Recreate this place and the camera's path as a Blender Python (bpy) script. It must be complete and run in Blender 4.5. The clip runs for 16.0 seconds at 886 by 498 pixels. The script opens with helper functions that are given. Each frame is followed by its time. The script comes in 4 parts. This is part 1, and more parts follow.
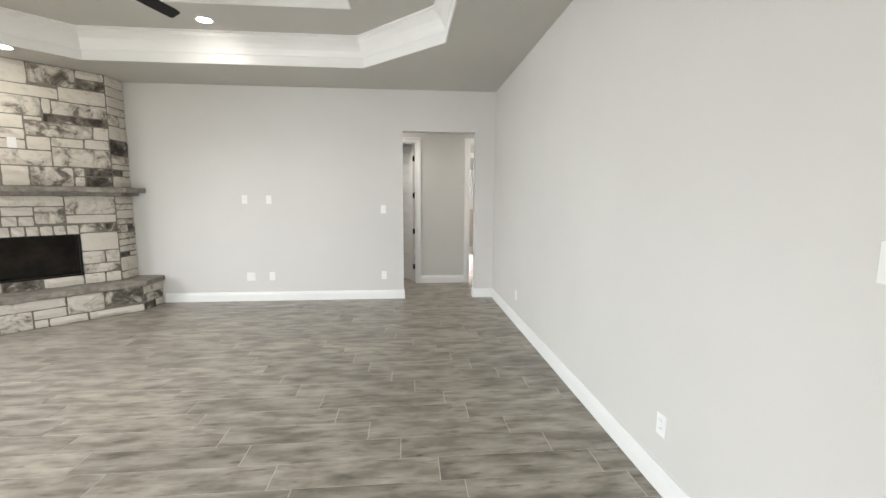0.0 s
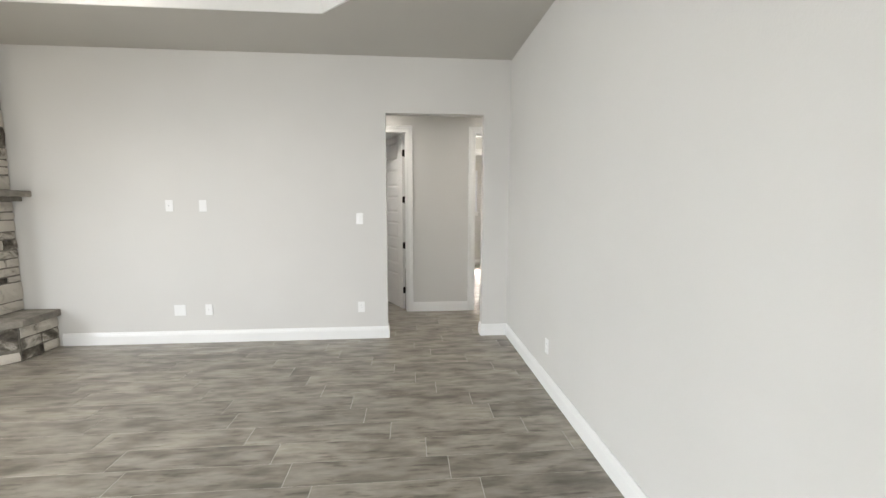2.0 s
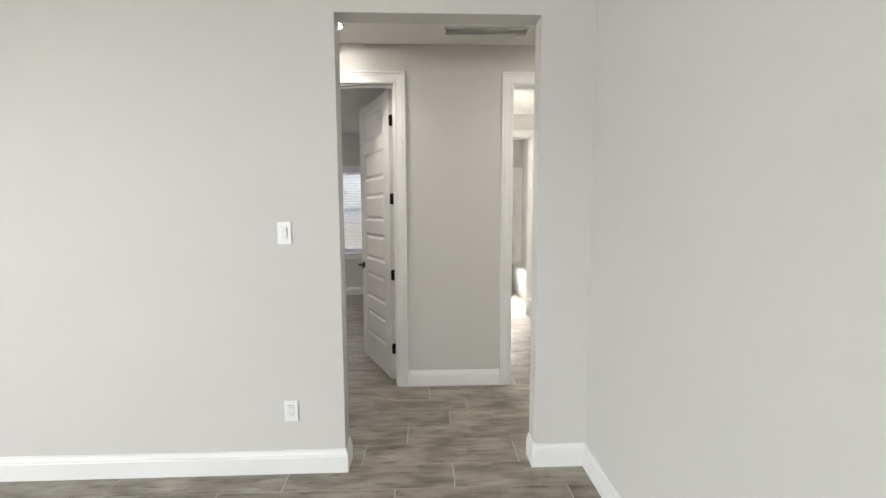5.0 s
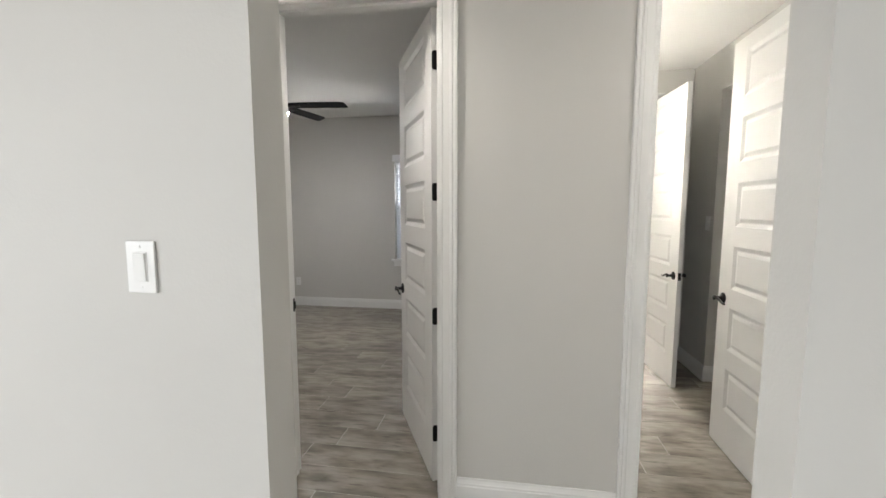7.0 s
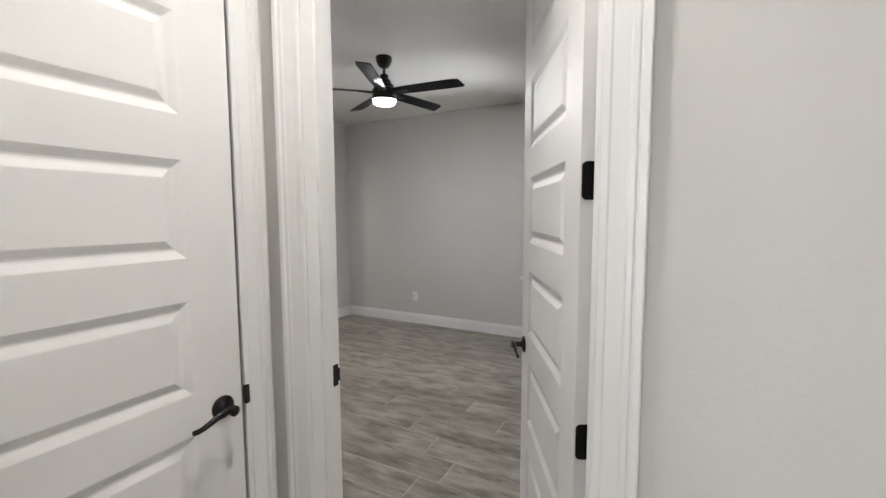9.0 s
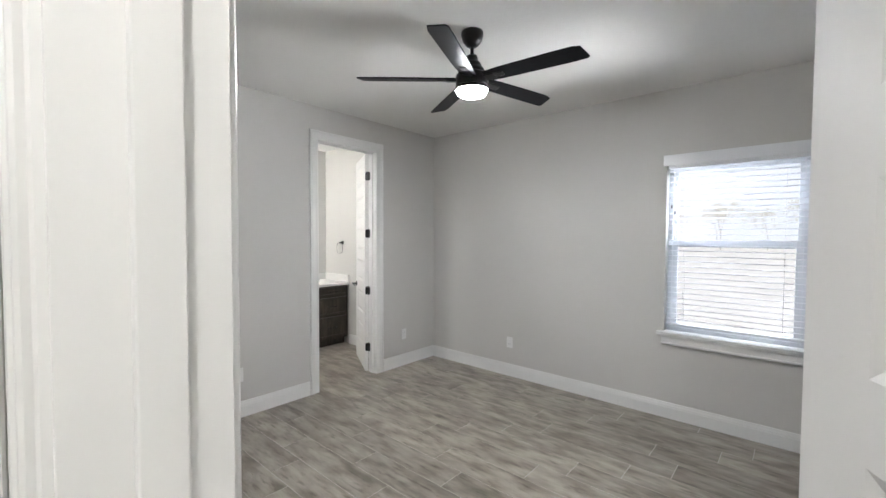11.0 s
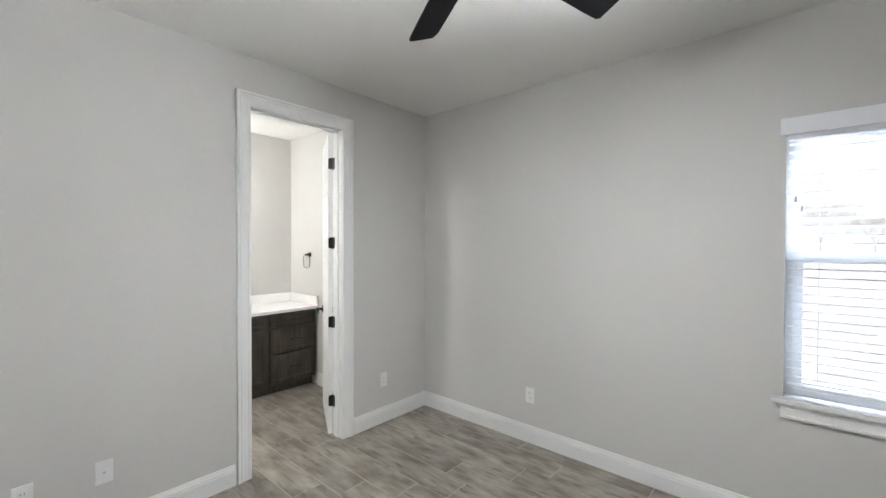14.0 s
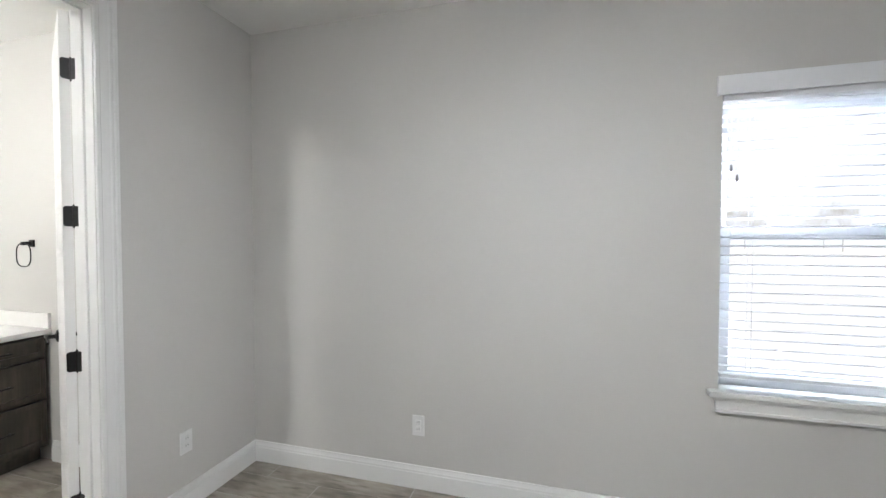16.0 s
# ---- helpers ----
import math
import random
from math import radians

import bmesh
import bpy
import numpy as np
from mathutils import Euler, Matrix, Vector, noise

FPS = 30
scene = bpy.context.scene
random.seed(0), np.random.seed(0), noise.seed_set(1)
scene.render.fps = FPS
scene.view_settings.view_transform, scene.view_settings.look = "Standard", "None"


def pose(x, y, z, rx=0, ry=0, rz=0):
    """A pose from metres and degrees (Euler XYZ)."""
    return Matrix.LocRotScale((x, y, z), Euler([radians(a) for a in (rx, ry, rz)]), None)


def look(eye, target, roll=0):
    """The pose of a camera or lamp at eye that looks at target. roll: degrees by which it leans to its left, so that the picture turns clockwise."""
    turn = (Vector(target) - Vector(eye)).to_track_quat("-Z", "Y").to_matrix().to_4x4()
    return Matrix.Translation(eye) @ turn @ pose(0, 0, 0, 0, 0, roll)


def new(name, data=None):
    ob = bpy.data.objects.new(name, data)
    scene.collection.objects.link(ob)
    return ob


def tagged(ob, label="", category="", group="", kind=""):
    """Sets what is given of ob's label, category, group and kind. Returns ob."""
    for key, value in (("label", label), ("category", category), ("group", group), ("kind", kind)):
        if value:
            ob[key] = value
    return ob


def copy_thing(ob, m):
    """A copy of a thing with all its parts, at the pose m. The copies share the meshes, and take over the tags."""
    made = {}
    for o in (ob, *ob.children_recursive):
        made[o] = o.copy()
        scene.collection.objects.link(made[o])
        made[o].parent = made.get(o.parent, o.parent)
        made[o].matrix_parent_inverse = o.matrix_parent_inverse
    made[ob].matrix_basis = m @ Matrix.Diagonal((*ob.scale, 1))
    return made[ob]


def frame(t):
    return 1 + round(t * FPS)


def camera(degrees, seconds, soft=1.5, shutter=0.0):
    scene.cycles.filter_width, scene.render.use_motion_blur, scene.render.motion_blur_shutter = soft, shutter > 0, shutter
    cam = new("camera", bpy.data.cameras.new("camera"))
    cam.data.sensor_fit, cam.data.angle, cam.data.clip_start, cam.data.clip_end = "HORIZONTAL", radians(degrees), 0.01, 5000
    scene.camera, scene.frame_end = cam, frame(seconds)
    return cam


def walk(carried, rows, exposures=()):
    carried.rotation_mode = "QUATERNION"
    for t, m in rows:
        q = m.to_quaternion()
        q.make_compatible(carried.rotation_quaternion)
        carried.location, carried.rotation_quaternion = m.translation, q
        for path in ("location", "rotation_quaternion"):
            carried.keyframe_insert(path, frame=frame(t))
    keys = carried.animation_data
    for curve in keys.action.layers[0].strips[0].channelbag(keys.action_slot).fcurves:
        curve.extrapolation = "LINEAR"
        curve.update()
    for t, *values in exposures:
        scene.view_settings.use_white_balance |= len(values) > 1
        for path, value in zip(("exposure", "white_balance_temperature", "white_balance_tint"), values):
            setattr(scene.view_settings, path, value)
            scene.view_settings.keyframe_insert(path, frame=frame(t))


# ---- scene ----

cam = camera(94.5, 16.0)

EXPOSURES = [(0, 0.04, 6500, 12), (4, 0.11, 6500, 12), (7, 0.14, 6450, 12), (8, 0.46, 6300, 13), (9, 0.46, 6230, 13), (9.7, 0.46, 6200, 13), (11.8, 1.05, 6050, 11), (16, 1.05, 6050, 11)]
PATH = [
    (0, (-1.303, -6.117, 1.513), (-1.13, -4.14, 1.266), 0.2),
    (0.5, (-1.285, -5.728, 1.528), (-1.112, -3.75, 1.288), 0.2),
    (1, (-1.225, -5.33, 1.522), (-1.047, -3.352, 1.285), 0.15),
    (1.5, (-1.158, -4.93, 1.517), (-0.985, -2.95, 1.292), 0.1),
    (2, (-1.122, -4.537, 1.518), (-0.955, -2.557, 1.294), 0.1),
    (2.5, (-1.1, -4.146, 1.518), (-0.922, -2.166, 1.296), 0.1),
    (3, (-1.067, -3.75, 1.516), (-0.886, -1.769, 1.306), 0.1),
    (3.5, (-1.025, -3.36, 1.501), (-0.87, -1.377, 1.294), 0.1),
    (4, (-0.981, -2.983, 1.46), (-0.853, -0.996, 1.277), -0.05),
    (4.2, (-0.963, -2.832, 1.453), (-0.838, -0.845, 1.271), -0.1),
    (6.6, (-0.811, -1.047, 1.481), (-1.017, 0.932, 1.28), -0.1),
    (7, (-0.831, -0.813, 1.48), (-1.136, 1.153, 1.28), -0.0),
    (7.6, (-0.85, -0.451, 1.477), (-1.337, 1.479, 1.284), -0.1),
    (8.2, (-0.88, -0.098, 1.482), (-1.549, 1.777, 1.294), -0.2),
    (9, (-1.041, 0.222, 1.482), (-1.968, 1.986, 1.314), -0.2),
    (9.7, (-1.211, 0.531, 1.48), (-2.325, 2.186, 1.337), 0.1),
    (11.8, (-1.748, 1.385, 1.583), (-3.125, 2.835, 1.554), 0.2),
    (12.5, (-1.874, 1.632, 1.583), (-3.277, 3.057, 1.575), 0.2),
    (13, (-2.003, 1.773, 1.582), (-3.401, 3.203, 1.574), 0.2),
    (13.5, (-2.169, 1.913, 1.576), (-3.542, 3.367, 1.567), 0.2),
    (14, (-2.359, 2.084, 1.556), (-3.676, 3.588, 1.53), 0.15),
    (14.5, (-2.569, 2.266, 1.525), (-3.768, 3.867, 1.502), 0.1),
    (15, (-2.792, 2.433, 1.496), (-3.827, 4.143, 1.458), 0.1),
    (15.5, (-2.991, 2.575, 1.476), (-3.809, 4.4, 1.424), 0.05),
    (16, (-3.165, 2.7, 1.462), (-3.71, 4.624, 1.411), 0.0),
]
walk(cam, [(t, look(eye, target, roll)) for t, eye, target, roll in PATH], EXPOSURES)

# ---- world, daylight and exposure ----
world = bpy.data.worlds.new("world")
scene.world = world
world.use_nodes = True
wn = world.node_tree.nodes
sky = wn.new("ShaderNodeTexSky")
sky.sky_type = "NISHITA"
sky.sun_disc = False
sky.sun_elevation = radians(48)
sky.sun_rotation = radians(115)
world.node_tree.links.new(sky.outputs[0], wn["Background"].inputs[0])
wn["Background"].inputs[1].default_value = 0.06


def sun_lamp():
    d = bpy.data.lights.new("sun", "SUN")
    d.energy, d.angle, d.color = 4.0, radians(0.5), (1.0, 0.95, 0.88)
    ob = new("sun", d)
    a, e = radians(115), radians(48)
    ob.matrix_world = look((math.sin(a) * math.cos(e) * 30, math.cos(a) * math.cos(e) * 30, math.sin(e) * 30), (0, 0, 0))


def area_lamp(name, m, w, h, energy, color, spread=180):
    d = bpy.data.lights.new(name, "AREA")
    d.shape, d.size, d.size_y = "RECTANGLE", w, h
    d.energy, d.color, d.spread = energy, color, radians(spread)
    ob = new(name, d)
    ob.matrix_world = m
    return ob


def spot_lamp(name, eye, energy, color, size=0.05, angle=110, blend=0.9):
    d = bpy.data.lights.new(name, "SPOT")
    d.energy, d.color, d.shadow_soft_size = energy, color, size
    d.spot_size, d.spot_blend = radians(angle), blend
    ob = new(name, d)
    ob.matrix_world = look(eye, (eye[0], eye[1] + 0.001, eye[2] - 1))
    return ob


sun_lamp()
COOL, WARM, LED = (0.87, 0.94, 1.0), (1.0, 0.92, 0.74), (1.0, 0.94, 0.85)
# daylight standing in the openings of the living room's windows, sky part turned down, ground part turned up
area_lamp("window_light_sky", look((-6.78, -4.2, 1.55), (-4.0, -3.6, 0.2)), 3.3, 1.9, 140, COOL, 120)
area_lamp("window_light_ground", look((-6.79, -4.2, 1.35), (-3.0, -3.8, 2.3)), 3.3, 1.9, 34, WARM, 160)
area_lamp("patio_light_sky", look((-3.4, -9.46, 1.3), (-3.1, -6.5, -0.9)), 3.6, 2.2, 160, COOL, 116)
area_lamp("patio_light_ground", look((-3.4, -9.42, 1.2), (-3.2, -5.0, 2.6)), 3.6, 2.2, 66, WARM, 160)
# sky over the bedroom and tub room windows
area_lamp("bedroom_sky_light", look((-1.97, 6.3, 3.25), (-2.6, 4.2, 0.9)), 2.2, 1.5, 110, (0.84, 0.92, 1.0), 150)
# light off the bright ground, standing in the bedroom window and thrown upwards
area_lamp("bedroom_ground_light", look((-1.97, 4.9, 1.74), (-3.57, 3.2, 2.8)), 0.85, 0.5, 4.0, (1.0, 0.985, 0.96), 54)
area_lamp("tub_room_sky_light", look((0.25, 6.6, 3.3), (0.3, 5.0, 1.2)), 1.2, 1.2, 560, (1.0, 0.97, 0.93), 62)

# ---- materials ----


def material(name, color, rough=0.5, metal=0.0):
    m = bpy.data.materials.new(name)
    m.use_nodes = True
    b = m.node_tree.nodes["Principled BSDF"]
    b.inputs["Base Color"].default_value = (*color, 1)
    b.inputs["Roughness"].default_value = rough
    b.inputs["Metallic"].default_value = metal
    return m, m.node_tree, b


def node(nt, kind, **values):
    n = nt.nodes.new(kind)
    for k, v in values.items():
        n.inputs[k].default_value = v
    return n


def ramp(nt, src, stops):
    n = nt.nodes.new("ShaderNodeValToRGB")
    els = n.color_ramp.elements
    while len(els) < len(stops):
        els.new(0.5)
    for e, (p, c) in zip(els, stops):
        e.position, e.color = p, (*c, 1)
    nt.links.new(src, n.inputs[0])
    return n.outputs[0]


def coords(nt, scale=(1, 1, 1)):
    tc = nt.nodes.new("ShaderNodeTexCoord")
    mp = nt.nodes.new("ShaderNodeMapping")
    mp.inputs["Scale"].default_value = scale
    nt.links.new(tc.outputs["Object"], mp.inputs[0])
    return mp.outputs[0]


def bump(nt, b, height, strength, distance):
    n = nt.nodes.new("ShaderNodeBump")
    n.inputs["Strength"].default_value = strength
    n.inputs["Distance"].default_value = distance
    nt.links.new(height, n.inputs["Height"])
    nt.links.new(n.outputs[0], b.inputs["Normal"])


def painted_wall(name, color, rough=0.62, relief=0.3):
    """Rolled paint over orange-peel plaster."""
    m, nt, b = material(name, color, rough)
    v = coords(nt)
    big = node(nt, "ShaderNodeTexNoise", Scale=0.7, Detail=3.0)
    nt.links.new(v, big.inputs["Vector"])
    lo, hi = [c * 0.965 for c in color], [min(1, c * 1.03) for c in color]
    nt.links.new(ramp(nt, big.outputs[0], [(0.3, lo), (0.7, hi)]), b.inputs["Base Color"])
    fine = node(nt, "ShaderNodeTexNoise", Scale=95.0, Detail=2.0, Roughness=0.6)
    nt.links.new(v, fine.inputs["Vector"])
    soft = node(nt, "ShaderNodeTexNoise", Scale=22.0, Detail=2.0)
    nt.links.new(v, soft.inputs["Vector"])
    add = nt.nodes.new("ShaderNodeMath")
    nt.links.new(fine.outputs[0], add.inputs[0])
    nt.links.new(soft.outputs[0], add.inputs[1])
    bump(nt, b, add.outputs[0], relief, 0.0015)
    return m


def gloss_paint(name, color, rough=0.33):
    m, nt, b = material(name, color, rough)
    v = coords(nt)
    n = node(nt, "ShaderNodeTexNoise", Scale=3.0, Detail=5.0)
    nt.links.new(v, n.inputs["Vector"])
    nt.links.new(ramp(nt, n.outputs[0], [(0.3, [c * 0.97 for c in color]), (0.7, color)]), b.inputs["Base Color"])
    f = node(nt, "ShaderNodeTexNoise", Scale=60.0, Detail=2.0)
    nt.links.new(v, f.inputs["Vector"])
    bump(nt, b, f.outputs[0], 0.03, 0.001)
    return m


def plank_material(name, per_island):
    """Wood-look porcelain: grey brown, smoky streaks along the plank, a tone of its own for each."""
    m, nt, b = material(name, (0.2, 0.18, 0.155), 0.4)
    if per_island:
        rnd = nt.nodes.new("ShaderNodeNewGeometry").outputs["Random Per Island"]
    else:
        rnd = nt.nodes.new("ShaderNodeObjectInfo").outputs["Random"]
    tc = nt.nodes.new("ShaderNodeTexCoord")
    shift = nt.nodes.new("ShaderNodeVectorMath")
    shift.operation = "MULTIPLY_ADD"
    nt.links.new(rnd, shift.inputs[0])
    shift.inputs[1].default_value = (37.0, 91.0, 13.0)
    nt.links.new(tc.outputs["Object"], shift.inputs[2])

    def streak(sx, sy, detail, rough):
        mp = nt.nodes.new("ShaderNodeMapping")
        mp.inputs["Scale"].default_value = (sx, sy, 1)
        nt.links.new(shift.outputs[0], mp.inputs[0])
        n = node(nt, "ShaderNodeTexNoise", Scale=1.0, Detail=detail, Roughness=rough)
        nt.links.new(mp.outputs[0], n.inputs["Vector"])
        return n.outputs[0]

    cloud = ramp(nt, streak(3.8, 10.5, 4.0, 0.5), [(0.28, (0.128, 0.112, 0.089)), (0.42, (0.203, 0.181, 0.148)), (0.54, (0.285, 0.258, 0.215)), (0.7, (0.358, 0.328, 0.278))])
    fleck = ramp(nt, streak(6.5, 34.0, 5.0, 0.55), [(0.31, (0.5, 0.48, 0.46)), (0.41, (0.9, 0.89, 0.88)), (0.52, (1.0, 1.0, 1.0)), (0.72, (1.1, 1.1, 1.1))])
    fine = ramp(nt, streak(16.0, 85.0, 3.0, 0.6), [(0.3, (0.93, 0.93, 0.93)), (0.7, (1.05, 1.05, 1.05))])
    both = nt.nodes.new("ShaderNodeMixRGB")
    both.blend_type = "MULTIPLY"
    both.inputs[0].default_value = 1.0
    nt.links.new(fleck, both.inputs[1])
    nt.links.new(fine, both.inputs[2])
    grain = both.outputs[0]
    tone = ramp(nt, rnd, [(0.0, (0.86, 0.86, 0.86)), (1.0, (1.12, 1.12, 1.12))])
    mul = nt.nodes.new("ShaderNodeMixRGB")
    mul.blend_type = "MULTIPLY"
    mul.inputs[0].default_value = 1.0
    nt.links.new(cloud, mul.inputs[1])
    nt.links.new(grain, mul.inputs[2])
    mul2 = nt.nodes.new("ShaderNodeMixRGB")
    mul2.blend_type = "MULTIPLY"
    mul2.inputs[0].default_value = 1.0
    nt.links.new(mul.outputs[0], mul2.inputs[1])
    nt.links.new(tone, mul2.inputs[2])
    nt.links.new(mul2.outputs[0], b.inputs["Base Color"])
    rr = nt.nodes.new("ShaderNodeMapRange")
    rr.inputs["To Min"].default_value, rr.inputs["To Max"].default_value = 0.24, 0.38
    nt.links.new(streak(6.0, 30.0, 3.0, 0.5), rr.inputs[0])
    nt.links.new(rr.outputs[0], b.inputs["Roughness"])
    bump(nt, b, streak(5.0, 90.0, 3.0, 0.6), 0.12, 0.001)
    return m


def stone_material(name, lo, hi):
    """Split-face limestone: cream blocks, grey lichen-like mottling, some blocks charcoal; lo and hi: how dark."""
    m, nt, b = material(name, (0.6, 0.58, 0.53), 0.9)
    rnd = nt.nodes.new("ShaderNodeObjectInfo").outputs["Random"]
    tc = nt.nodes.new("ShaderNodeTexCoord")
    shift = nt.nodes.new("ShaderNodeVectorMath")
    shift.operation = "MULTIPLY_ADD"
    nt.links.new(rnd, shift.inputs[0])
    shift.inputs[1].default_value = (51.0, 23.0, 77.0)
    nt.links.new(tc.outputs["Object"], shift.inputs[2])
    big = node(nt, "ShaderNodeTexNoise", Scale=6.5, Detail=10.0, Roughness=0.66, Distortion=0.6)
    nt.links.new(shift.outputs[0], big.inputs["Vector"])
    bias = ramp(nt, rnd, [(0.0, (lo, lo, lo)), (1.0, (hi, hi, hi))])
    sub = nt.nodes.new("ShaderNodeMath")
    sub.operation = "SUBTRACT"
    nt.links.new(big.outputs[0], sub.inputs[0])
    nt.links.new(bias, sub.inputs[1])
    off = nt.nodes.new("ShaderNodeMath")
    off.operation = "ADD"
    off.inputs[1].default_value = 0.5
    nt.links.new(sub.outputs[0], off.inputs[0])
    col = ramp(nt, off.outputs[0], [(0.3, (0.035, 0.03, 0.025)), (0.42, (0.12, 0.106, 0.086)), (0.49, (0.21, 0.19, 0.158)), (0.535, (0.41, 0.38, 0.33)), (0.64, (0.6, 0.565, 0.5))])
    nt.links.new(col, b.inputs["Base Color"])
    fine = node(nt, "ShaderNodeTexNoise", Scale=38.0, Detail=6.0, Roughness=0.65)
    nt.links.new(shift.outputs[0], fine.inputs["Vector"])
    bump(nt, b, fine.outputs[0], 0.9, 0.014)
    return m


def slab_material(name):
    m, nt, b = material(name, (0.3, 0.29, 0.27), 0.75)
    v = coords(nt)
    n = node(nt, "ShaderNodeTexNoise", Scale=9.0, Detail=8.0, Roughness=0.6)
    nt.links.new(v, n.inputs["Vector"])
    nt.links.new(ramp(nt, n.outputs[0], [(0.3, (0.13, 0.118, 0.1)), (0.55, (0.24, 0.22, 0.19)), (0.75, (0.36, 0.335, 0.295))]), b.inputs["Base Color"])
    bump(nt, b, n.outputs[0], 0.6, 0.006)
    return m


def cabinet_material(name):
    m, nt, b = material(name, (0.05, 0.04, 0.033), 0.45)
    v = coords(nt, (30, 30, 2.5))
    n = node(nt, "ShaderNodeTexNoise", Scale=1.0, Detail=5.0, Roughness=0.6)
    nt.links.new(v, n.inputs["Vector"])
    w = node(nt, "ShaderNodeTexNoise", Scale=5.0, Detail=3.0)
    nt.links.new(coords(nt), w.inputs["Vector"])
    add = nt.nodes.new("ShaderNodeMath")
    add.operation = "MULTIPLY"
    nt.links.new(n.outputs[0], add.inputs[0])
    nt.links.new(w.outputs[0], add.inputs[1])
    nt.links.new(ramp(nt, add.outputs[0], [(0.12, (0.017, 0.014, 0.01)), (0.26, (0.042, 0.034, 0.0255)), (0.42, (0.083, 0.068, 0.052))]), b.inputs["Base Color"])
    bump(nt, b, n.outputs[0], 0.15, 0.001)
    return m


def emitter(name, color, strength):
    m, nt, b = material(name, (0.9, 0.9, 0.9), 0.4)
    b.inputs["Emission Color"].default_value = (*color, 1)
    b.inputs["Emission Strength"].default_value = strength
    return m


def mottled(name, lo, hi, scale, rough, relief=0.3, metal=0.0):
    m, nt, b = material(name, hi, rough, metal)
    n = node(nt, "ShaderNodeTexNoise", Scale=scale, Detail=6.0, Roughness=0.6)
    nt.links.new(coords(nt), n.inputs["Vector"])
    nt.links.new(ramp(nt, n.outputs[0], [(0.3, lo), (0.7, hi)]), b.inputs["Base Color"])
    bump(nt, b, n.outputs[0], relief, 0.003)
    return m


def clear_glass(name):
    m, nt, b = material(name, (1, 1, 1), 0.0)
    b.inputs["Transmission Weight"].default_value = 1.0
    b.inputs["IOR"].default_value = 1.45
    return m


def veiled_slat(name, color, share):
    """White slat made to pass a share of the daylight, imitating bloom round the window."""
    m, nt, b = material(name, color, 0.45)
    tr = node(nt, "ShaderNodeBsdfTranslucent")
    tr.inputs["Color"].default_value = (*color, 1)
    mix = nt.nodes.new("ShaderNodeMixShader")
    mix.inputs[0].default_value = share
    nt.links.new(b.outputs[0], mix.inputs[1])
    nt.links.new(tr.outputs[0], mix.inputs[2])
    nt.links.new(mix.outputs[0], nt.nodes["Material Output"].inputs["Surface"])
    return m


WALL = painted_wall("greige_wall_paint", (0.565, 0.555, 0.53), 0.62, 0.35)
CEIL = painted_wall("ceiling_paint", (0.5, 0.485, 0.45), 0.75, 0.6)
# albedo raised in place of window light bounced up onto the bedroom ceiling
CEIL_LIFTED = painted_wall("lifted_ceiling_paint", (0.76, 0.755, 0.73), 0.75, 0.9)
TRIM = gloss_paint("white_trim_paint", (0.745, 0.745, 0.73))
DOOR = gloss_paint("white_door_paint", (0.745, 0.74, 0.725), 0.5)
DOOR.node_tree.nodes["Principled BSDF"].inputs["Specular IOR Level"].default_value = 0.16
PLATE = gloss_paint("white_plastic", (0.75, 0.75, 0.74), 0.3)
SLOT = material("dark_slot", (0.05, 0.05, 0.05), 0.5)[0]
PLANK = plank_material("wood_look_tile", False)
PLANK_FAR = plank_material("wood_look_tile_joined", True)
GROUT = mottled("grout", (0.42, 0.4, 0.37), (0.56, 0.54, 0.5), 30, 0.9)
STONES = [stone_material("cream_limestone", 0.24, 0.35), stone_material("mottled_limestone", 0.38, 0.45), stone_material("grey_limestone", 0.45, 0.5), stone_material("charcoal_limestone", 0.56, 0.62)]
MORTAR = mottled("mortar", (0.14, 0.128, 0.108), (0.23, 0.212, 0.182), 40, 0.95)
SLAB = slab_material("grey_stone_slab")
BLACK = mottled("oil_rubbed_bronze", (0.004, 0.0035, 0.0035), (0.009, 0.008, 0.0075), 40, 0.3, 0.1)
BLACK.node_tree.nodes["Principled BSDF"].inputs["Specular IOR Level"].default_value = 0.3
BLADE = mottled("black_fan_blade", (0.003, 0.003, 0.004), (0.005, 0.005, 0.006), 8, 0.42, 0.05)
BLADE.node_tree.nodes["Principled BSDF"].inputs["Specular IOR Level"].default_value = 0.1
# firebox lining: near-black brown, mottled at random
FIREBOX = mottled("dark_firebox", (0.004, 0.003, 0.002), (0.034, 0.025, 0.017), 3, 0.95)
CABINET = cabinet_material("dark_stained_wood")
COUNTER = mottled("white_cultured_marble", (0.78, 0.77, 0.74), (0.84, 0.83, 0.81), 4, 0.18, 0.02)
TUB = gloss_paint("white_acrylic", (0.85, 0.85, 0.83), 0.15)
VINYL = gloss_paint("white_vinyl", (0.79, 0.81, 0.84), 0.35)
SLAT = gloss_paint("white_faux_wood_slat", (0.8, 0.81, 0.83), 0.4)
# opaque slats given slight translucency in place of window bloom
VANE = veiled_slat("bloom_lightened_slat", (0.84, 0.85, 0.88), 0.05)
MIRROR = material("mirror_silver", (0.92, 0.93, 0.92), 0.02, 1.0)[0]
GLASS = clear_glass("window_glass")
FAN_GLOW = emitter("lit_opal_glass", (1.0, 0.985, 0.955), 270.0)
CAN_GLOW = emitter("lit_downlight_lens", (1.0, 0.95, 0.86), 80.0)
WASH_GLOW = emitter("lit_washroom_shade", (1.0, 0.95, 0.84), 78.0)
DOME_GLOW = emitter("lit_dome_glass", (1.0, 0.96, 0.89), 125.0)
BULB_GLOW = emitter("lit_vanity_bulb", (1.0, 0.955, 0.88), 27.0)
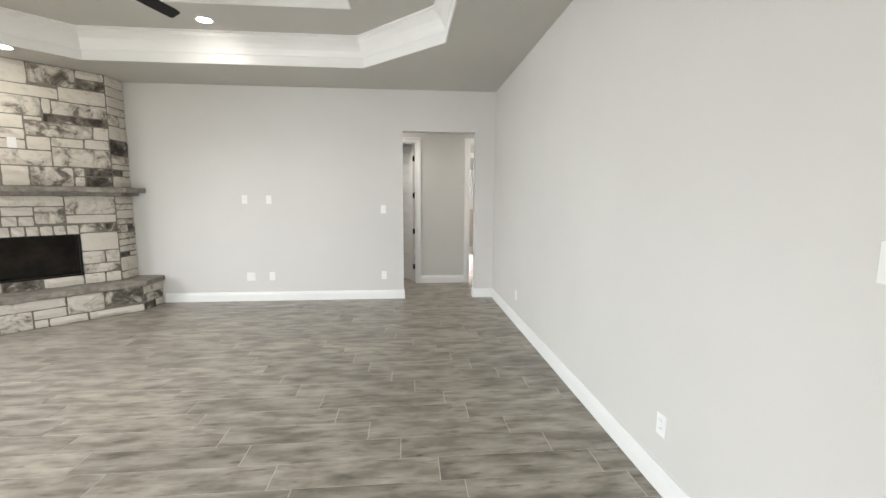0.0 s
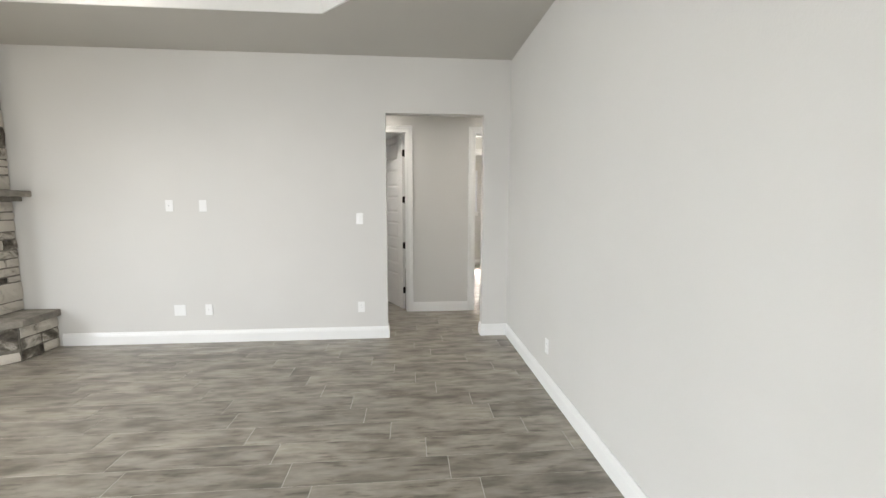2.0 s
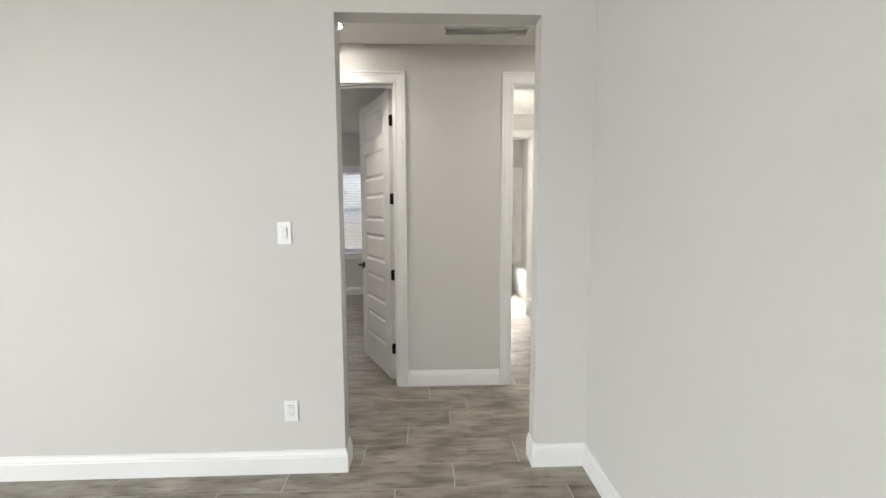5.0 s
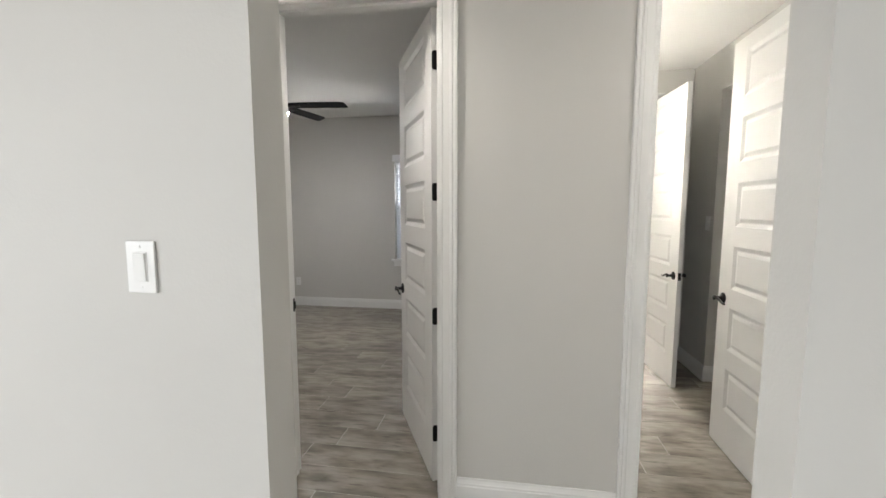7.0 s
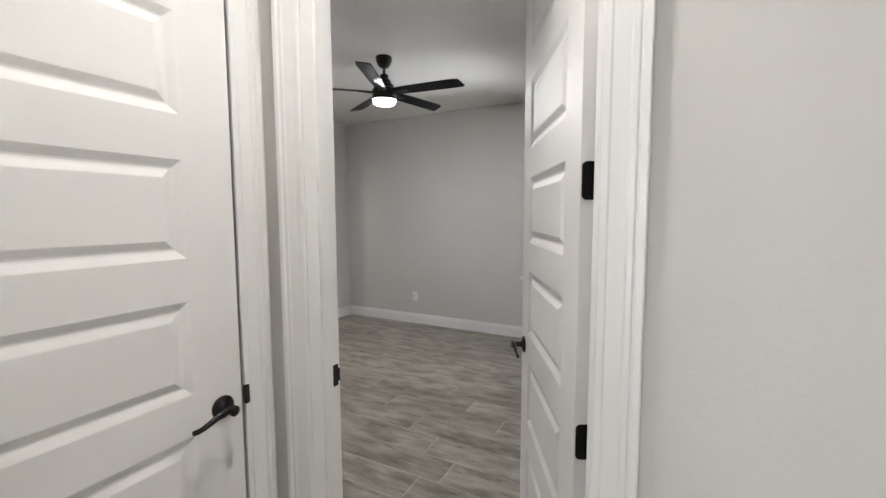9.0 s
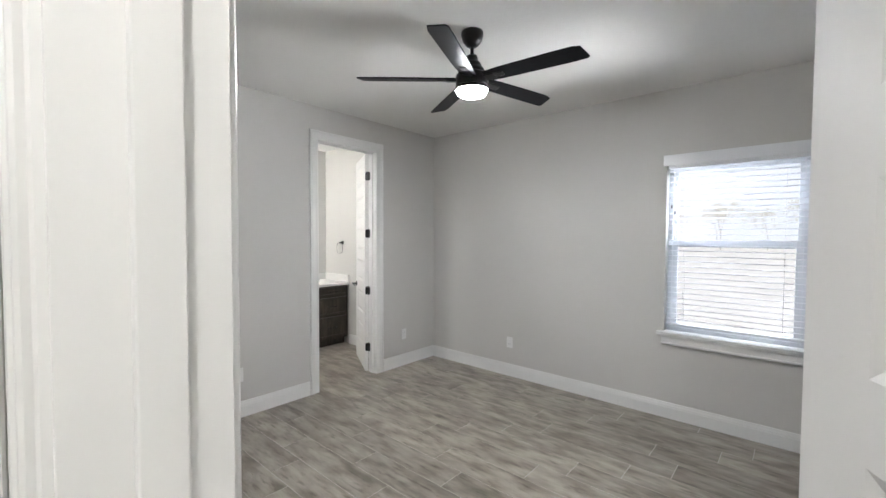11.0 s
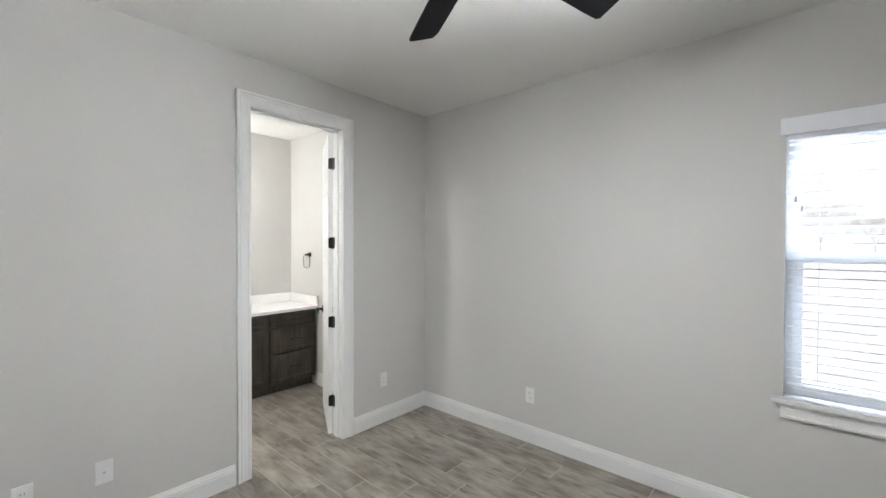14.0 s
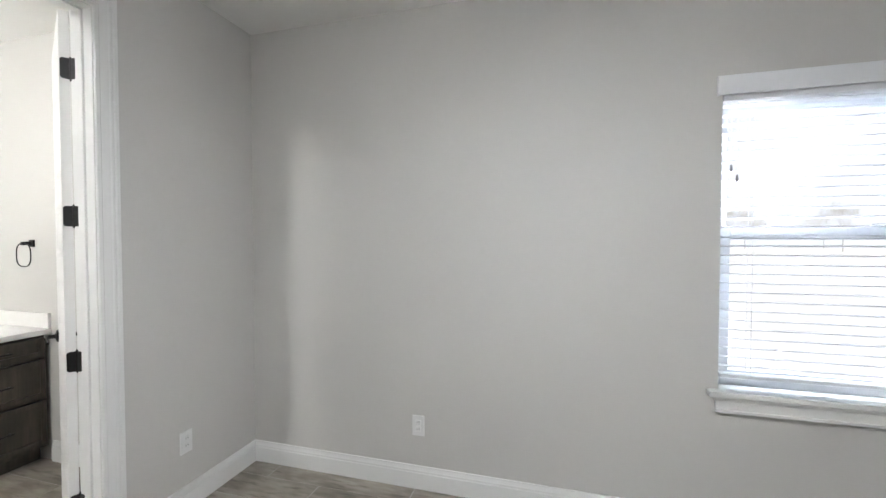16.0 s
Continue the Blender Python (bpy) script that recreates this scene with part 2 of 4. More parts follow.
CHROME = material("brushed_nickel", (0.5, 0.5, 0.5), 0.3, 1.0)[0]
GRASS = mottled("pale_dry_ground", (0.4, 0.385, 0.35), (0.5, 0.485, 0.45), 1.5, 0.95)
# bark and leaves paled: haze and glare over the distant trees put into colour
BARK = mottled("hazed_bark", (0.46, 0.44, 0.4), (0.6, 0.57, 0.52), 14, 0.95, 0.8)
LEAF = mottled("hazed_leaf", (0.38, 0.36, 0.27), (0.52, 0.49, 0.38), 3, 0.8)
HAZE = emitter("bright_hazy_sky", (0.99, 0.995, 1.0), 0.56)
HAZE.node_tree.nodes["Principled BSDF"].inputs["Base Color"].default_value = (0, 0, 0, 1)
HAZE.node_tree.nodes["Principled BSDF"].inputs["Specular IOR Level"].default_value = 0

# ---- mesh helpers ----


def part(name, bm, mat, parent=None, label="", smooth=False):
    """Links a bmesh as one mesh object, under parent if there is one."""
    me = bpy.data.meshes.new(name)
    bmesh.ops.recalc_face_normals(bm, faces=bm.faces[:])
    bm.to_mesh(me)
    bm.free()
    me.materials.append(mat)
    if smooth:
        for p in me.polygons:
            p.use_smooth = True
    ob = new(name, me)
    if parent:
        ob.parent = parent
    return tagged(ob, label)


def thing(name, m, label, category, group="", kind=""):
    ob = new(name)
    ob.empty_display_size = 0.05
    ob.matrix_world = m
    return tagged(ob, label, category, group, kind)


def add_box(bm, lo, hi, bevel=0.0, seg=2, m=None):
    lo, hi = Vector(lo), Vector(hi)
    r = bmesh.ops.create_cube(bm, size=1.0, matrix=Matrix.Translation((lo + hi) / 2) @ Matrix.Diagonal((*(hi - lo), 1)))
    vs = r["verts"]
    if bevel:
        es = list({e for v in vs for e in v.link_edges})
        r = bmesh.ops.bevel(bm, geom=es, offset=bevel, segments=seg, affect="EDGES", profile=0.5)
        vs = list({v for f in r["faces"] for v in f.verts} | {v for v in vs if v.is_valid})
    if m is not None:
        bmesh.ops.transform(bm, matrix=m, verts=vs)
    return bm


def box(lo, hi, bevel=0.0, seg=2, m=None):
    return add_box(bmesh.new(), lo, hi, bevel, seg, m)


def add_lathe(bm, profile, seg=24, m=None):
    """Turns (radius, z) points round z."""
    rings = []
    for r, z in profile:
        if r < 1e-5:
            rings.append([bm.verts.new((0, 0, z))])
        else:
            rings.append([bm.verts.new((r * math.cos(2 * math.pi * i / seg), r * math.sin(2 * math.pi * i / seg), z)) for i in range(seg)])
    for a, b in zip(rings, rings[1:]):
        for i in range(seg):
            j = (i + 1) % seg
            if len(a) == 1 and len(b) > 1:
                bm.faces.new((a[0], b[i], b[j]))
            elif len(b) == 1 and len(a) > 1:
                bm.faces.new((a[i], a[j], b[0]))
            elif len(a) > 1:
                bm.faces.new((a[i], a[j], b[j], b[i]))
    for ring, z in ((rings[0], 0), (rings[-1], 1)):
        if len(ring) > 1:
            bm.faces.new(ring)
    if m is not None:
        bmesh.ops.transform(bm, matrix=m, verts=[v for ring in rings for v in ring])
    return bm


def lathe(profile, seg=24, m=None):
    return add_lathe(bmesh.new(), profile, seg, m)


def prism(points, z0, z1, bevel=0.0):
    """An upright prism over a plan polygon."""
    bm = bmesh.new()
    lo = [bm.verts.new((x, y, z0)) for x, y in points]
    hi = [bm.verts.new((x, y, z1)) for x, y in points]
    bm.faces.new(lo[::-1])
    bm.faces.new(hi)
    n = len(points)
    for i in range(n):
        bm.faces.new((lo[i], lo[(i + 1) % n], hi[(i + 1) % n], hi[i]))
    if bevel:
        bmesh.ops.bevel(bm, geom=bm.edges[:], offset=bevel, segments=2, affect="EDGES", profile=0.5)
    return bm


def sweep(profile, path, closed=False):
    """Sweeps a closed (out, up) profile along plan points; out is to the right of the way walked; mitred."""
    bm = bmesh.new()
    pts = [Vector(p) for p in path]
    n = len(pts)
    rows = []
    for i, p in enumerate(pts):
        a = (p - pts[i - 1]).normalized() if i or closed else None
        b = (pts[(i + 1) % n] - p).normalized() if i < n - 1 or closed else None
        a, b = a or b, b or a
        na, nb = Vector((a.y, -a.x)), Vector((b.y, -b.x))
        mid = (na + nb) / max(0.2, 1 + na.dot(nb))
        rows.append([bm.verts.new((p.x + mid.x * o, p.y + mid.y * o, z)) for o, z in profile])
    k = len(profile)
    last = n if closed else n - 1
    for i in range(last):
        r, s = rows[i], rows[(i + 1) % n]
        for j in range(k):
            bm.faces.new((r[j], r[(j + 1) % k], s[(j + 1) % k], s[j]))
    if not closed:
        bm.faces.new(rows[0])
        bm.faces.new(rows[-1][::-1])
    return bm


def wall(name, axis, f0, f1, a0, a1, z0, z1, holes=(), round_holes=0.0, mat=None):
    """A wall between faces f0 and f1, along axis 'x' or 'y' from a0 to a1; holes (a, b, low, high) go through."""
    us = sorted({a0, a1, *[h[0] for h in holes], *[h[1] for h in holes]})
    zs = sorted({z0, z1, *[h[2] for h in holes], *[h[3] for h in holes]})
    bm = bmesh.new()
    cache = {}

    def vert(u, f, z):
        k = (round(u, 5), f, round(z, 5))
        if k not in cache:
            cache[k] = bm.verts.new((u, f, z) if axis == "x" else (f, u, z))
        return cache[k]

    def solid(i, j):
        if not (0 <= i < len(us) - 1 and 0 <= j < len(zs) - 1):
            return False
        u, z = (us[i] + us[i + 1]) / 2, (zs[j] + zs[j + 1]) / 2
        return not any(h[0] < u < h[1] and h[2] < z < h[3] for h in holes)

    for i in range(len(us) - 1):
        for j in range(len(zs) - 1):
            if not solid(i, j):
                continue
            u, v, z, w = us[i], us[i + 1], zs[j], zs[j + 1]
            for f in (f0, f1):
                bm.faces.new((vert(u, f, z), vert(v, f, z), vert(v, f, w), vert(u, f, w)))
            if not solid(i - 1, j):
                bm.faces.new((vert(u, f0, z), vert(u, f1, z), vert(u, f1, w), vert(u, f0, w)))
            if not solid(i + 1, j):
                bm.faces.new((vert(v, f0, z), vert(v, f1, z), vert(v, f1, w), vert(v, f0, w)))
            if not solid(i, j - 1):
                bm.faces.new((vert(u, f0, z), vert(v, f0, z), vert(v, f1, z), vert(u, f1, z)))
            if not solid(i, j + 1):
                bm.faces.new((vert(u, f0, w), vert(v, f0, w), vert(v, f1, w), vert(u, f1, w)))
    if round_holes:
        sel = []
        for e in bm.edges:
            p, q = e.verts[0].co, e.verts[1].co
            if len(e.link_faces) != 2 or e.calc_face_angle(0) < 1:
                continue
            k = 0 if axis == "x" else 1
            for h in holes:
                on = lambda c: h[0] - 1e-4 < c[k] < h[1] + 1e-4 and h[2] - 1e-4 < c.z < h[3] + 1e-4
                across = abs(p[1 - k] - q[1 - k]) > 1e-4
                if on(p) and on(q) and not across:
                    sel.append(e)
        bmesh.ops.bevel(bm, geom=sel, offset=round_holes, segments=4, affect="EDGES", profile=0.5)
    ob = part(name, bm, mat or WALL)
    return tagged(ob, "light greige painted plaster wall with orange-peel texture", "wall", kind="structure")


BASE = [(0, 0), (0.016, 0), (0.016, 0.092), (0.0135, 0.098), (0.0135, 0.106), (0.011, 0.112), (0.008, 0.122), (0.006, 0.133), (0, 0.133)]
CASE = [(0, 0), (0, 0.008), (0.003, 0.0105), (0.016, 0.0115), (0.02, 0.0095), (0.052, 0.0135), (0.057, 0.017), (0.066, 0.0175), (0.07, 0.015), (0.075, 0.0205), (0.087, 0.0215), (0.09, 0.019), (0.09, 0)]


def baseboard(path):
    tagged(part("baseboard", sweep(BASE, path), TRIM), "white painted wooden baseboard with a moulded top", "baseboard", kind="structure")


def casing(m, a0, a1, top, parent):
    """Moulded casing round an opening in the plane of m: x along the wall, z up, -y out of it."""
    bm = bmesh.new()
    rows = []
    for (x, z), (dx, dz) in (((a0, 0), (-1, 0)), ((a0, top), (-1, 1)), ((a1, top), (1, 1)), ((a1, 0), (1, 0))):
        rows.append([bm.verts.new((x + dx * u, -w, z + dz * u)) for u, w in CASE])
    k = len(CASE)
    for r, s in zip(rows, rows[1:]):
        for j in range(k):
            bm.faces.new((r[j], r[(j + 1) % k], s[(j + 1) % k], s[j]))
    bm.faces.new(rows[0])
    bm.faces.new(rows[-1][::-1])
    bmesh.ops.transform(bm, matrix=m, verts=bm.verts[:])
    return part("casing", bm, TRIM, parent)


DOOR_H, LEAF_T = 2.435, 0.035


def panel_mesh(w, h):
    """A raised panel: sunk round its edge, its field nearly flush; seen from -y."""
    bm = bmesh.new()
    rings = []
    for inset, depth in ((0, 0), (0.004, 0.0015), (0.02, 0.0085), (0.025, 0.0095), (0.03, 0.0085), (0.046, 0.002), (0.049, 0.0012)):
        rings.append([bm.verts.new((x, depth, z)) for x, z in ((inset, inset), (w - inset, inset), (w - inset, h - inset), (inset, h - inset))])
    for r, s in zip(rings, rings[1:]):
        for i in range(4):
            bm.faces.new((r[i], r[(i + 1) % 4], s[(i + 1) % 4], s[i]))
    bm.faces.new(rings[-1])
    me = bpy.data.meshes.new("panel")
    for f in bm.faces:
        f.normal_update()
        if f.normal.y > 0:
            f.normal_flip()
    bm.to_mesh(me)
    bm.free()
    me.materials.append(DOOR)
    return me


STILE, TOP_RAIL, LOW_RAIL, MID_RAIL = 0.14, 0.078, 0.25, 0.114


def door_leaf(width, parent):
    """The leaf from the hinge at x=0 to x=width, from y=0 (face) to y=LEAF_T, with six panels on each face."""
    ph = (DOOR_H - TOP_RAIL - LOW_RAIL - 5 * MID_RAIL) / 6
    holes = [(STILE, width - STILE, 0.008 + LOW_RAIL + i * (ph + MID_RAIL), 0.008 + LOW_RAIL + i * (ph + MID_RAIL) + ph) for i in range(6)]
    us, zs = [0, STILE, width - STILE, width], sorted({0.008, 0.008 + DOOR_H, *[h[2] for h in holes], *[h[3] for h in holes]})
    bm = bmesh.new()
    for y in (0, LEAF_T):
        for i in range(3):
            for j in range(len(zs) - 1):
                z = (zs[j] + zs[j + 1]) / 2
                if i == 1 and any(h[2] < z < h[3] for h in holes):
                    continue
                bm.faces.new([bm.verts.new((x, y, q)) for x, q in ((us[i], zs[j]), (us[i + 1], zs[j]), (us[i + 1], zs[j + 1]), (us[i], zs[j + 1]))])
    z0, z1 = zs[0], zs[-1]
    for quad in (((0, z0), (width, z0)), ((width, z0), (width, z1)), ((width, z1), (0, z1)), ((0, z1), (0, z0))):
        (x, a), (q, b) = quad
        bm.faces.new([bm.verts.new(c) for c in ((x, 0, a), (q, 0, b), (q, LEAF_T, b), (x, LEAF_T, a))])
    bmesh.ops.remove_doubles(bm, verts=bm.verts[:], dist=1e-5)
    leaf = part("leaf", bm, DOOR, parent)
    me = panel_mesh(width - 2 * STILE, ph)
    for h in holes:
        for side in (0, 1):
            p = new("panel", me)
            p.parent = leaf
            p.matrix_local = pose(STILE, 0, h[2]) if not side else pose(width - STILE, LEAF_T, h[2], 0, 0, 180)
    return leaf


def lever(parent, x, z, y, out, toward):
    """A lever handle on the face at y; out is -1 or 1 (its side), toward -1 or 1 (the way the lever points)."""
    h = part("handle", lathe([(0.033, 0), (0.034, 0.004), (0.03, 0.009), (0.014, 0.013), (0.011, 0.02), (0.011, 0.045), (0.015, 0.05), (0.015, 0.056), (0.0, 0.058)], 20,
             pose(x, y, z, 90 if out < 0 else -90)), BLACK, parent, "dark bronze lever handle", True)
    bm = bmesh.new()
    rings = []
    n = 9
    for i in range(n):
        t = i / (n - 1)
        cx, cz = x + toward * (0.112 * t), z + 0.006 - 0.03 * math.sin(t * 1.9) ** 2 * t + 0.006 * t ** 3
        cy = y + out * (0.05 - 0.006 * t)
        rad = 0.0105 - 0.0045 * t
        rings.append([bm.verts.new((cx, cy + math.cos(2 * math.pi * k / 10) * rad * 0.8, cz + math.sin(2 * math.pi * k / 10) * rad * 1.15)) for k in range(10)])
    for r, s in zip(rings, rings[1:]):
        for k in range(10):
            bm.faces.new((r[k], r[(k + 1) % 10], s[(k + 1) % 10], s[k]))
    bm.faces.new(rings[0])
    bm.faces.new(rings[-1][::-1])
    part("lever", bm, BLACK, h, "", True)
    return h


HINGES = (0.278, 0.919, 1.56, 2.199)


def hinge_plate(bm, m, x0, x1, side):
    """One leaf of a butt hinge, its two outer corners rounded."""
    pts = [(0.0, -0.045), (0.0205, -0.045)]
    for cz, a0 in ((-0.033, -90), (0.033, 0)):
        pts += [(0.0205 + 0.012 * math.cos(radians(a0 + 15 * k)), cz + 0.012 * math.sin(radians(a0 + 15 * k))) for k in range(7)]
    pts += [(0.0, 0.045)]
    a = [bm.verts.new(m @ Vector((x0, p * side, q))) for p, q in pts]
    b = [bm.verts.new(m @ Vector((x1, p * side, q))) for p, q in pts]
    bm.faces.new(a)
    bm.faces.new(b[::-1])
    for i in range(len(pts)):
        j = (i + 1) % len(pts)
        bm.faces.new((a[i], b[i], b[j], a[j]))


def hinge_set(parent, swing, side):
    """Four butt hinges at the leaf's edge x=0, at the face y=0 or y=LEAF_T; jamb leaves turned back by swing degrees."""
    y = 0 if side < 0 else LEAF_T
    for z in HINGES:
        bm = add_lathe(bmesh.new(), [(0.0, -0.054), (0.005, -0.052), (0.0068, -0.048), (0.0068, 0.048), (0.005, 0.052), (0.0, 0.054)], 12, pose(0, y + side * 0.005, z))
        hinge_plate(bm, pose(0, y, z), -0.0026, -0.0002, -side)
        m = pose(-0.003, y, z, 0, 0, -swing)
        hinge_plate(bm, m, -0.0032, -0.0008, -side)
        part("hinge", bm, BLACK, parent, "black butt hinge")


def room_door(name, hinge, closed_yaw, swing, width, face_side, label, hinges=True, levers=True):
    """A door hung at hinge (x, y). closed_yaw: heading of the shut leaf from its hinge; swing: degrees turned from that.
    face_side: -1 if the hinge knuckles are on the y=0 face, 1 if on the other."""
    y0 = 0 if face_side < 0 else LEAF_T
    m = pose(hinge[0], hinge[1], 0, 0, 0, closed_yaw + swing) @ pose(0.003, -y0, 0)
    d = thing(name, m, label, "door", kind="structure")
    door_leaf(width, d)
    if levers:
        lever(d, width - 0.062, 0.93, 0, -1, -1)
        lever(d, width - 0.062, 0.93, LEAF_T, 1, -1)
        part("latch_plate", add_box(box((width - 0.0006, 0.006, 0.90), (width + 0.0012, LEAF_T - 0.006, 0.96), 0.0005), (width, 0.0125, 0.92), (width + 0.009, 0.0225, 0.94), 0.002), BLACK, d, "dark bronze latch plate")
    if hinges:
        hinge_set(d, swing, face_side)
    return d


def door_frame(m, a0, a1, thick, parent_name, front=True, back=True, stop_at=None, strike=None, reveal=0.006):
    """Jambs, stops and casings of an opening a0..a1 through a wall: m puts x along it, -y out of its front face, the wall from y=0 to thick."""
    f = thing(parent_name, m, "white painted wooden door frame with moulded casing", "door frame", kind="structure")
    top = DOOR_H + 0.012
    t = 0.018
    part("jamb", box((a0 - t, -0.002, 0), (a0, thick + 0.002, top + t), 0.001), TRIM, f)
    part("jamb", box((a1, -0.002, 0), (a1 + t, thick + 0.002, top + t), 0.001), TRIM, f)
    part("head_jamb", box((a0 + 0.001, -0.002, top), (a1 - 0.001, thick + 0.002, top + t), 0.001), TRIM, f)
    if stop_at is not None:
        s0, s1 = stop_at
        part("door_stop", box((a0 - 0.001, s0, 0), (a0 + 0.011, s1, top - 0.012), 0.002), TRIM, f)
        part("door_stop", box((a1 - 0.011, s0, 0), (a1 + 0.001, s1, top - 0.012), 0.002), TRIM, f)
        part("door_stop", box((a0 - 0.001, s0, top - 0.012), (a1 + 0.001, s1, top + 0.001), 0.002), TRIM, f)
    if strike is not None:
        x, y, s = strike
        part("strike_plate", add_box(box((min(x, x + s * 0.002), y - 0.016, 0.918), (max(x, x + s * 0.002), y + 0.016, 0.99), 0.0006), (min(x, x + s * 0.006), y + 0.012, 0.933), (max(x, x + s * 0.006), y + 0.02, 0.975), 0.001), BLACK, f, "dark bronze strike plate")
    if front:
        casing(pose(0, -0.0025 if reveal < 0 else -0.0005, 0), a0 - reveal, a1 + reveal, top + 0.006, f)
    if back:
        casing(pose(a0 + a1, thick + 0.0005, 0, 0, 0, 180), a0 - 0.006, a1 + 0.006, top + 0.006, f)
    return f


def wall_plate(kind, m, label="", group=""):
    """A wall plate in the plane of m: x along the wall, z up, -y out of it."""
    w = 0.118 if kind in ("double", "wide_switch") else 0.074
    names = {"outlet": "power_outlet", "switch": "light_switch", "cable": "cable_outlet", "double": "blank_plate", "blank": "blank_plate", "wide_switch": "light_switch"}
    labels = {"outlet": "white plastic duplex power outlet on the wall", "switch": "white plastic paddle light switch on the wall", "cable": "white plastic cable outlet plate on the wall",
              "double": "wide white plastic blank plate on the wall", "blank": "white plastic plate on the wall", "wide_switch": "white double paddle light switch on the wall"}
    d = thing(names[kind], m, label or labels[kind], "outlet" if kind in ("outlet", "cable") else "wall plate" if "blank" in names[kind] else "switch", group)
    part("plate", box((-w / 2, -0.006, -0.06), (w / 2, 0, 0.06), 0.0025), PLATE, d)
    if kind == "outlet":
        for z in (-0.0195, 0.0195):
            r = part("receptacle", box((-0.0165, -0.0085, z - 0.014), (0.0165, -0.005, z + 0.014), 0.003), PLATE, d)
            for x in (-0.0065, 0.0065):
                part("slot", box((x - 0.0012, -0.0088, z - 0.003), (x + 0.0012, -0.0082, z + 0.006)), SLOT, r)
        part("screw", lathe([(0.003, 0), (0.003, 0.001), (0.0, 0.0015)], 8, pose(0, -0.006, 0, 90)), PLATE, d)
    if kind in ("switch", "wide_switch"):
        for x in ((0,) if kind == "switch" else (-0.023, 0.023)):
            part("paddle_frame", box((x - 0.0175, -0.0075, -0.035), (x + 0.0175, -0.005, 0.035), 0.001), PLATE, d)
            part("paddle", box((x - 0.0155, -0.011, -0.0325), (x + 0.0155, -0.006, 0.0325), 0.002, 2, pose(0, 0, 0, 3)), PLATE, d)
    if kind == "cable":
        part("socket", lathe([(0.0055, 0), (0.0055, 0.007), (0.002, 0.0075), (0.002, 0.009), (0, 0.009)], 10, pose(0, -0.006, 0, 90)), CHROME, d)
    for z in (-0.047, 0.047) if kind != "outlet" else ():
        part("screw", lathe([(0.003, 0), (0.003, 0.001), (0.0, 0.0015)], 8, pose(0, -0.006, z, 90)), PLATE, d)
    return d


def ceiling_fan(center, ceiling_z, blade_z, turn, label):
    """Five straight blades, bell canopy, stepped motor and a lit drum of opal glass."""
    cx, cy = center
    fan = thing("ceiling_fan", pose(cx, cy, ceiling_z, 0, 0, turn), label, "ceiling fan")
    dz = blade_z - ceiling_z
    part("canopy", lathe([(0.066, 0), (0.068, -0.012), (0.066, -0.03), (0.056, -0.058), (0.038, -0.08), (0.024, -0.09), (0.0, -0.09)], 32), BLACK, fan, "dark bell-shaped canopy", True)
    part("downrod", lathe([(0.0115, -0.085), (0.0115, dz + 0.115)], 16), BLACK, fan, "", True)
    part("coupling", lathe([(0.012, dz + 0.15), (0.03, dz + 0.143), (0.036, dz + 0.128), (0.036, dz + 0.108), (0.05, dz + 0.1), (0.058, dz + 0.085), (0.058, dz + 0.07), (0.074, dz + 0.062), (0.08, dz + 0.045), (0.08, dz + 0.03), (0.02, dz + 0.03)], 32), BLACK, fan, "", True)
    part("motor_housing", lathe([(0.03, dz + 0.036), (0.088, dz + 0.032), (0.098, dz + 0.022), (0.1, dz - 0.012), (0.098, dz - 0.022), (0.098, dz - 0.046), (0.03, dz - 0.046)], 40), BLACK, fan, "", True)
    light = part("light_kit", lathe([(0.099, dz - 0.046), (0.102, dz - 0.049), (0.102, dz - 0.064), (0.099, dz - 0.068), (0.096, dz - 0.066), (0.094, dz - 0.058), (0.02, dz - 0.058)], 40), BLACK, fan, "", True)
    part("shade", lathe([(0.091, dz - 0.0585), (0.0925, dz - 0.066), (0.089, dz - 0.08), (0.079, dz - 0.092), (0.05, dz - 0.1), (0.0, dz - 0.103)], 40), FAN_GLOW, light, "lit white opal glass drum", True)
    for i in range(5):
        bm = bmesh.new()
        outline = [(0.1, -0.05), (0.2, -0.058), (0.4, -0.062), (0.62, -0.064), (0.668, -0.052), (0.69, 0.046), (0.678, 0.058), (0.6, 0.06), (0.4, 0.058), (0.2, 0.054), (0.1, 0.048)]
        lo = [bm.verts.new((x, y, -0.003)) for x, y in outline]
        hi = [bm.verts.new((x, y, 0.003)) for x, y in outline]
        bm.faces.new(lo[::-1])
        bm.faces.new(hi)
        for a in range(len(outline)):
            b = (a + 1) % len(outline)
            bm.faces.new((lo[a], lo[b], hi[b], hi[a]))
        m = pose(0, 0, dz, 0, 0, 72 * i) @ pose(0, 0, 0, -12)
        bmesh.ops.transform(bm, matrix=m, verts=bm.verts[:])
        blade = part("blade", bm, BLADE, fan, "flat black fan blade")
        part("bracket", add_box(box((0.09, -0.03, -0.012), (0.16, 0.03, -0.003), 0.003), (0.16, -0.022, -0.009), (0.215, 0.022, -0.003), 0.003), BLACK, blade).matrix_local = m
    return fan


def downlight(x, y, z, watts, cone=105):
    d = thing("recessed_downlight", pose(x, y, z), "round white recessed ceiling downlight, switched on", "downlight", "recessed downlights")
    part("trim_ring", lathe([(0.078, 0.0), (0.09, -0.001), (0.092, -0.005), (0.08, -0.007), (0.07, -0.004), (0.07, 0.0)], 32), TRIM, d, "", True)
    part("lens", lathe([(0.069, -0.001), (0.069, -0.003), (0.0, -0.0035)], 32), CAN_GLOW, d, "lit frosted lens")
    spot_lamp("downlight_lamp", (x, y, z - 0.02), watts, LED, 0.06, cone)


